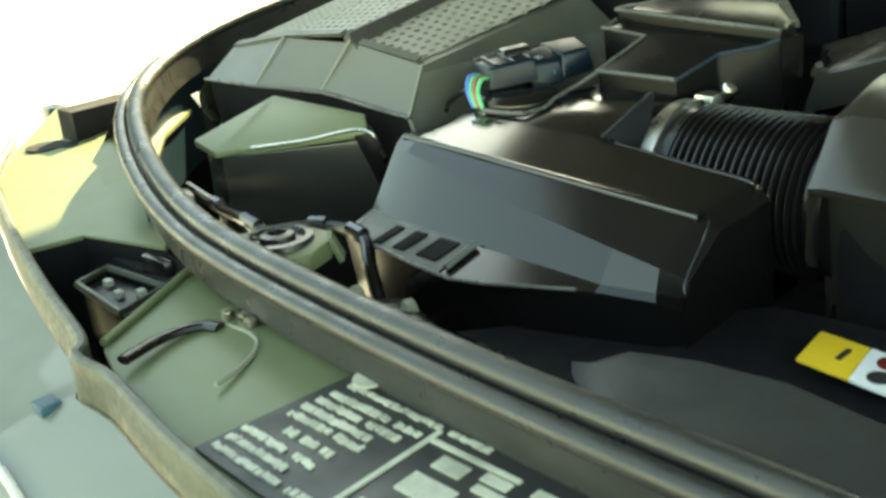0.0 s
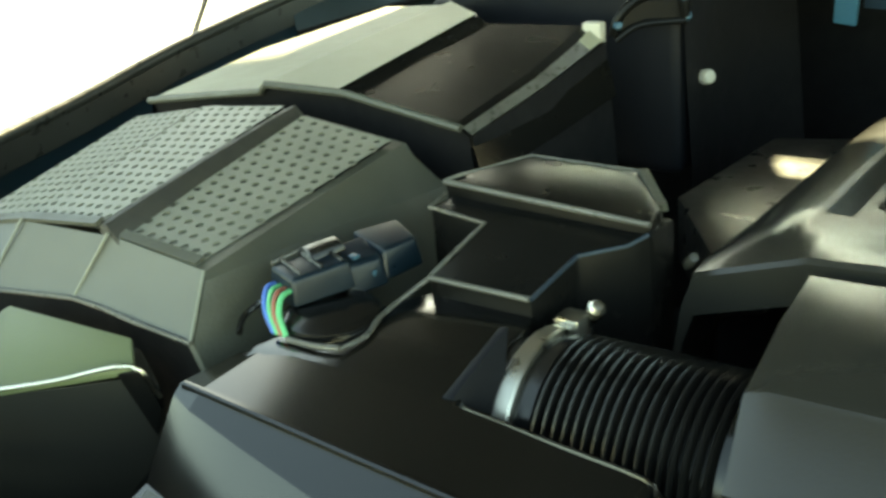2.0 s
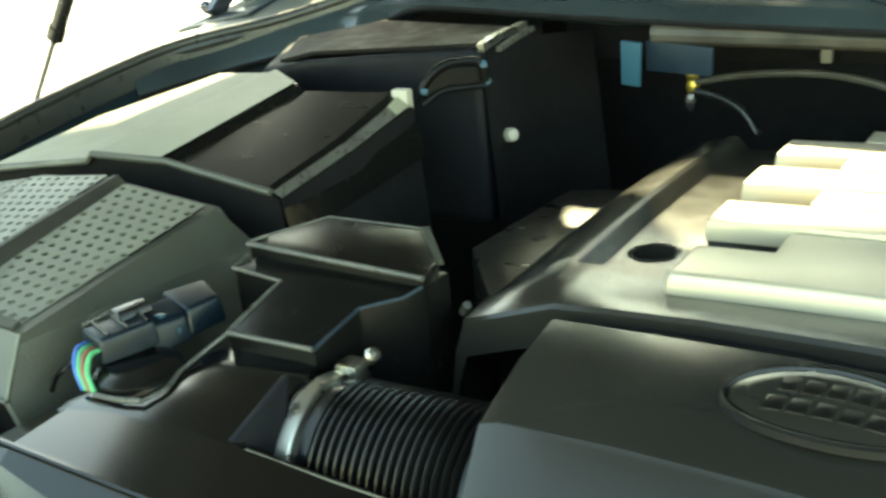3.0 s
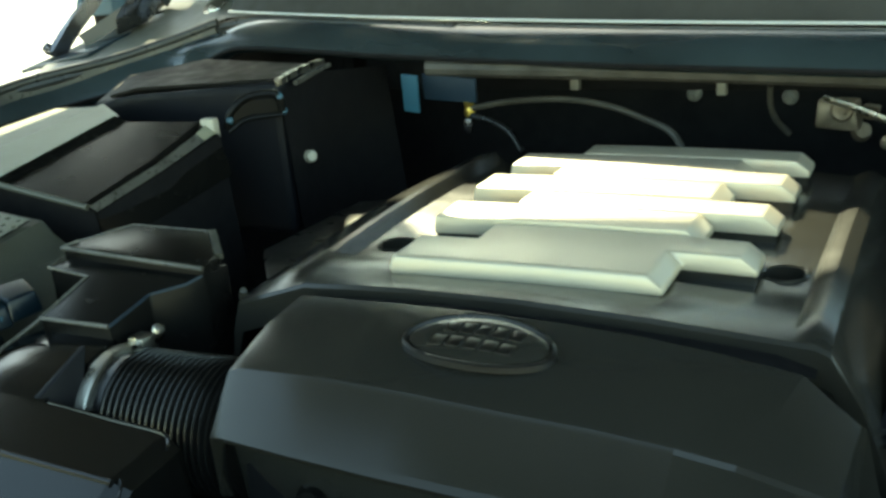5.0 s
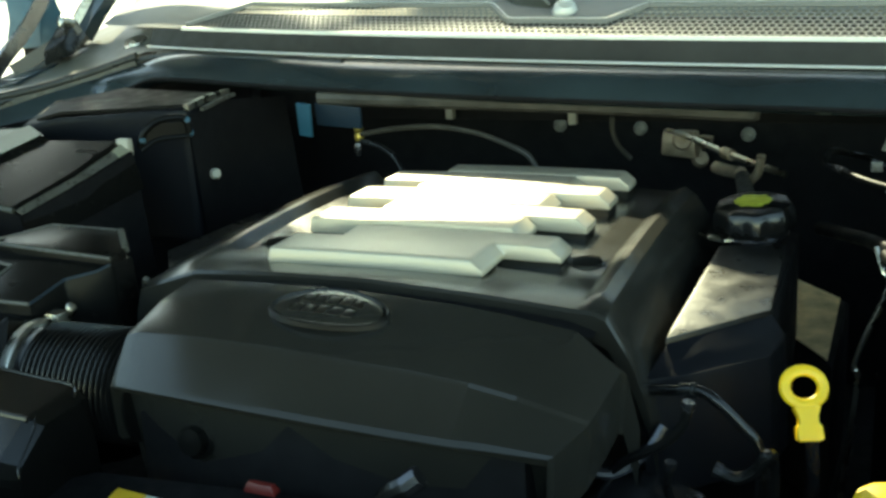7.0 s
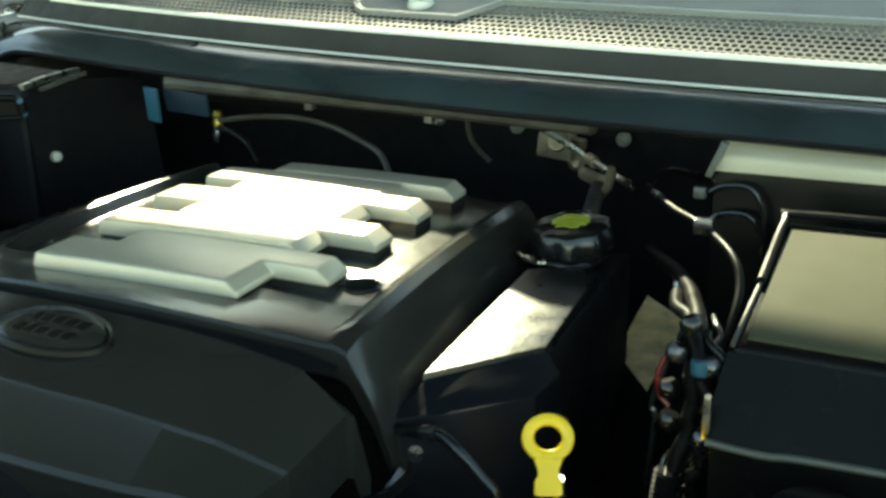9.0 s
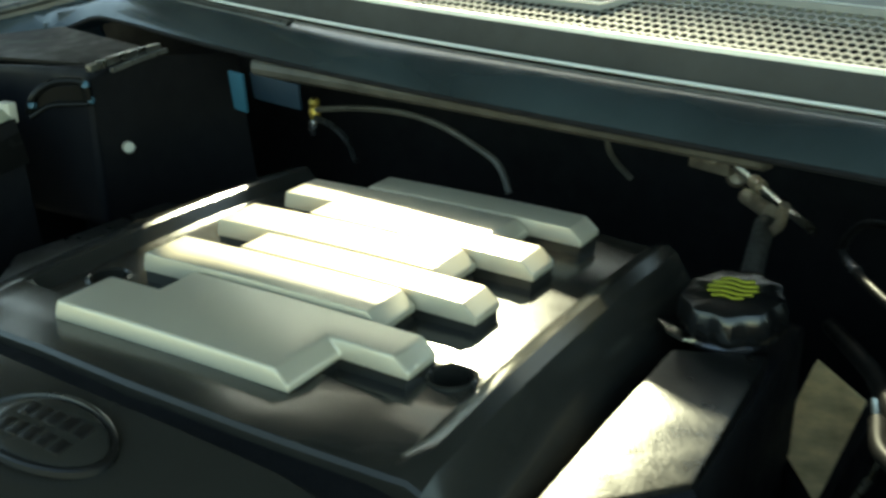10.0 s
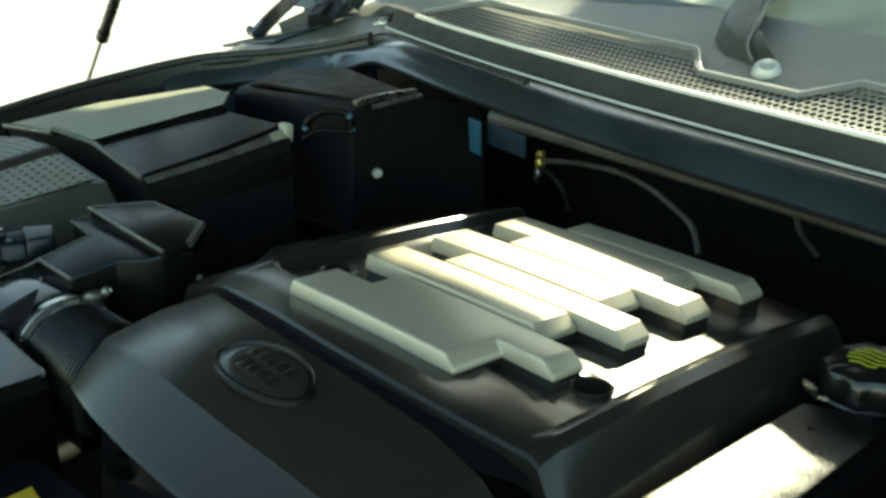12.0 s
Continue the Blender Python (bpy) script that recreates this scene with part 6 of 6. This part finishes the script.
part("front_wall", loft([[(0.520, 0.198, 0.985), (0.74, 0.188, 0.983), (0.95, 0.178, 0.980)], [(0.515, 0.172, 0.955), (0.74, 0.165, 0.952), (0.95, 0.155, 0.950)], [(0.513, 0.152, 0.926), (0.644, 0.149, 0.928), (0.95, 0.14, 0.93)], [(0.515, 0.165, 0.918), (0.65, 0.162, 0.918), (0.95, 0.155, 0.92)], [(0.52, 0.17, 0.60), (0.65, 0.17, 0.60), (0.95, 0.16, 0.60)]], closed=False), PLASTIC, batt)
part("side_wall", loft([[(0.521, 0.200, 0.985), (0.534, 0.425, 1.028)], [(0.520, 0.19, 0.60), (0.53, 0.45, 0.60)]], closed=False), BLACKOUT, batt)
part("lip", sweep([(0.514, 0.150, 0.926), (0.56, 0.148, 0.924), (0.62, 0.147, 0.927), (0.95, 0.138, 0.930)], ring(0.0032, 8), 5), GREY, batt)
# bright strip that paints the corner's upright highlight
part("corner_strip", box(0.511, 0.517, 0.148, 0.154, 0.928, 0.966, 0.001), ZINC, batt, "painted highlight strip on the corner")
for x in (0.655,):
    part("moulded_rib", loft([[(x, 0.162, 0.972), (x + 0.012, 0.161, 0.972), (x + 0.012, 0.142, 0.938), (x, 0.143, 0.938)], [(x + 0.001, 0.172, 0.975), (x + 0.011, 0.171, 0.975), (x + 0.011, 0.158, 0.935), (x + 0.001, 0.159, 0.935)]], bevel=0.001), PLASTIC, batt)

tower = thing("fuse_box", "black plastic fuse box tower, its lid painted pale for light", "fuse box", (0.7, 0.55, 0.8))
part("body", prism([(0.447, 0.517, 1.066), (0.95, 0.505, 1.058), (0.95, 0.62, 1.085), (0.465, 0.60, 1.090)], 0.60, 0.005), PLASTIC, tower)
# pale lid colour stands in for light on the tower's top
part("lid", prism([(0.447, 0.516, 1.069), (0.95, 0.504, 1.061), (0.95, 0.60, 1.093), (0.462, 0.560, 1.092)], 1.05, 0.006, 0, 3), LID, tower, "lid with light painted in")
part("edge_clip", loft([[(0.455, 0.510, 1.086), (0.463, 0.508, 1.084), (0.463, 0.514, 1.084), (0.455, 0.516, 1.086)], [(0.440, 0.506, 1.048), (0.447, 0.504, 1.047), (0.447, 0.510, 1.047), (0.440, 0.512, 1.048)]], bevel=0.0012), GREY, tower, "pale edge clip")
part("end_tab", box(0.430, 0.443, 0.500, 0.509, 1.024, 1.036, 0.002), EDGE, tower, "worn grey end tab")
for dz, dx in ((0.0, 0.0), (-0.030, 0.004)):
    part("cable_loop", tube([(0.444 + dx, 0.506, 1.030 + dz), (0.462, 0.503, 1.040 + dz), (0.488, 0.502, 1.040 + dz), (0.502, 0.501, 1.022 + dz), (0.506, 0.500, 0.995 + dz), (0.508, 0.50, 0.96)], 0.0030, 7, 8), GLOSS, tower)

# fluid caps near the front corner
fluid = thing("washer_filler_cap", "yellow round washer filler cap", "filler cap", (0.466, 0.066, 0.82))
part("cap", lathe([(0.0, 0.008), (0.022, 0.008), (0.029, 0.004), (0.030, -0.004), (0.028, -0.012)], (0.466, 0.060, 0.848), (0, -0.1, 1), 40, 12, 0.015), YELLOW, fluid)
part("neck", lathe([(0.024, 0.0), (0.024, -0.2)], (0.466, 0.060, 0.840), (0, 0, 1), 20), PLASTIC, fluid)
steer = thing("fluid_reservoir", "black round fluid reservoir", "reservoir", (0.60, 0.10, 0.7))
part("pot", lathe([(0.0, 0.008), (0.034, 0.008), (0.040, 0.0), (0.041, -0.03), (0.041, -0.2)], (0.605, 0.10, 0.905), (0, 0, 1), 28), GLOSS, steer)
stud = thing("bolt_stud", "bright bolt stud on a bracket", "bolt", (0.556, 0.064, 0.85))
part("head", lathe([(0.0, 0.012), (0.004, 0.012), (0.005, 0.0), (0.011, -0.001), (0.011, -0.010), (0.016, -0.012), (0.016, -0.016)], (0.556, 0.062, 0.900), (0, 0, 1), 12), ZINC, stud)
part("bracket", box(0.53, 0.585, 0.04, 0.085, 0.70, 0.886, 0.006), PLASTIC, stud)

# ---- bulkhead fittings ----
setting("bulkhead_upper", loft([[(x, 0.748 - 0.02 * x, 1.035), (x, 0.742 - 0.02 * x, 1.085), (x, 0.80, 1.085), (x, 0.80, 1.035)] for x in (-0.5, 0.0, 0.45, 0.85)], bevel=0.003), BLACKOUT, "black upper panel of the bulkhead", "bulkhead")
rail = thing("bulkhead_rail", "grey-brown rolled rail under the scuttle", "rail", (0, 0.56, 1.085))
part("bar", sweep([(-0.326, 0.611, 1.092), (-0.164, 0.603, 1.090), (-0.014, 0.593, 1.088), (0.148, 0.585, 1.084), (0.294, 0.583, 1.078)], ring(0.0150, 12, 0.85), 5), RAIL, rail)
part("end_cap", lathe([(0.0, 0.004), (0.009, 0.003), (0.011, 0.0), (0.011, -0.008)], (0.296, 0.583, 1.078), (1, 0, -0.03), 14), RAIL, rail)

foil = thing("blue_bracket", "blue painted bracket at the corner of the bulkhead", "bracket", (-0.34, 0.6, 1.03))
part("tab", panel([(-0.364, 0.603, 1.036), (-0.341, 0.600, 1.034), (-0.334, 0.588, 1.084), (-0.358, 0.590, 1.086)], 0.004), FOIL, foil, "bright blue tab")
part("plate", panel([(-0.338, 0.612, 1.050), (-0.262, 0.606, 1.046), (-0.258, 0.598, 1.078), (-0.334, 0.602, 1.084)], 0.004), BLUE_PLATE, foil)
valve = thing("brass_valve", "small brass valve with two thin black tubes", "valve", (-0.316, 0.70, 1.0))
part("body", lathe([(0.006, -0.014), (0.008, -0.006), (0.006, 0.0), (0.008, 0.006), (0.006, 0.012), (0.0, 0.014)], (-0.316, 0.702, 1.022), (0, 0, 1), 12), BRASS, valve)
part("tube_long", tube([(-0.312, 0.700, 1.020), (-0.25, 0.70, 1.030), (-0.18, 0.70, 1.033), (-0.12, 0.692, 1.027), (-0.07, 0.68, 1.014), (-0.030, 0.670, 0.998), (-0.01, 0.66, 0.97)], 0.0042, 7, 8), RAIL, valve, "worn rubber tube")
part("tube_short", tube([(-0.312, 0.698, 1.010), (-0.28, 0.69, 1.005), (-0.25, 0.68, 0.992), (-0.23, 0.67, 0.97)], 0.004, 7, 8), RUBBER, valve)
part("lower_fitting", lathe([(0.005, -0.012), (0.007, 0.0), (0.005, 0.008)], (-0.318, 0.700, 0.998), (0, 0, 1), 10), STEEL_DARK, valve)


def stud_clip():
    ob = thing("bulkhead_stud", "round off-white plastic stud on the bulkhead", "stud", (0, 0, 0), group="bulkhead studs")
    ob.location = (0, 0, 0)
    bm = lathe([(0.0, -0.012), (0.005, -0.012), (0.006, -0.008), (0.009, -0.006), (0.0112, 0.0), (0.0112, 0.006)], (0, 0, 0), (0, 1, 0.1), 18)
    bm.transform(PLAN.inverted() @ Matrix.Scale(0.86, 4))
    part("cap", bm, STUD, ob)
    return ob


first_stud = stud_clip()
first_stud.location = PLAN @ Vector((-0.067, 0.955, 0.989))
for at in ((0.071, 0.945, 0.987), (0.242, 0.940, 0.980)):
    copy_thing(first_stud, Matrix.Translation(PLAN @ Vector(at)))
for at in ((0.021, 0.733, 1.046), (-0.171, 0.735, 1.052)):
    tag_clip = thing("harness_clip", "small pale harness clip on the bulkhead", "clip", at, group="harness clips")
    part("tab", box(at[0] - 0.006, at[0] + 0.006, at[1] - 0.014, at[1], at[2] - 0.012, at[2] + 0.010, 0.002), STUD, tag_clip)
strap = thing("earth_strap", "thin grey strap hanging on the bulkhead", "strap", (0.09, 0.74, 0.98))
part("run", tube([(0.080, 0.720, 1.046), (0.079, 0.730, 1.02), (0.084, 0.745, 0.998), (0.098, 0.757, 0.978)], 0.0035, 6, 8), RAIL, strap)
brake = thing("brake_linkage", "bright metal linkage and rod on the bulkhead", "linkage", (0.2, 0.9, 0.94))
part("block", loft([[(0.105, 0.935, 0.945), (0.165, 0.925, 0.942), (0.17, 0.96, 0.942), (0.11, 0.965, 0.945)], [(0.108, 0.938, 0.985), (0.160, 0.930, 0.985), (0.165, 0.958, 0.985), (0.112, 0.962, 0.985)]], bevel=0.006), BRONZE, brake)
part("eye", lathe([(0.013, -0.006), (0.016, 0.0), (0.013, 0.006), (0.007, 0.006), (0.007, -0.004)], (0.142, 0.925, 0.972), (0.3, -0.9, 0.3), 16), BRONZE, brake)
part("yoke", loft([[(0.165, 0.915, 0.965), (0.185, 0.905, 0.963), (0.190, 0.93, 0.963), (0.17, 0.94, 0.965)], [(0.170, 0.90, 0.985), (0.192, 0.89, 0.984), (0.196, 0.91, 0.984), (0.174, 0.92, 0.985)]], bevel=0.004), BRONZE, brake)
part("rod", tube([(0.120, 0.925, 0.990), (0.170, 0.878, 0.984), (0.225, 0.820, 0.976), (0.320, 0.70, 0.973)], 0.0048, 3, 10), ZINC, brake, "bright rod")
part("rod_collar", tube([(0.222, 0.823, 0.9765), (0.236, 0.806, 0.9755)], 0.0085, 1, 12, False), BRONZE, brake)
part("lower_joint", lathe([(0.010, -0.010), (0.014, 0.0), (0.011, 0.012), (0.0, 0.014)], (0.166, 0.955, 0.936), (0.3, -0.8, 0.4), 14), BRONZE, brake)
part("sleeve", tube([(0.205, 0.86, 0.945), (0.225, 0.838, 0.945), (0.250, 0.80, 0.951)], 0.0095, 3, 12), BRONZE, brake)
part("stub", tube([(0.27, 0.72, 0.955), (0.285, 0.70, 0.975), (0.29, 0.69, 1.0)], 0.006, 4, 10), BRONZE, brake)
part("neck_hose", tube([(0.26, 0.74, 0.958), (0.275, 0.66, 0.955), (0.29, 0.58, 0.95), (0.30, 0.51, 0.965)], 0.011, 6, 12), RAIL, brake, "pale ribbed hose")
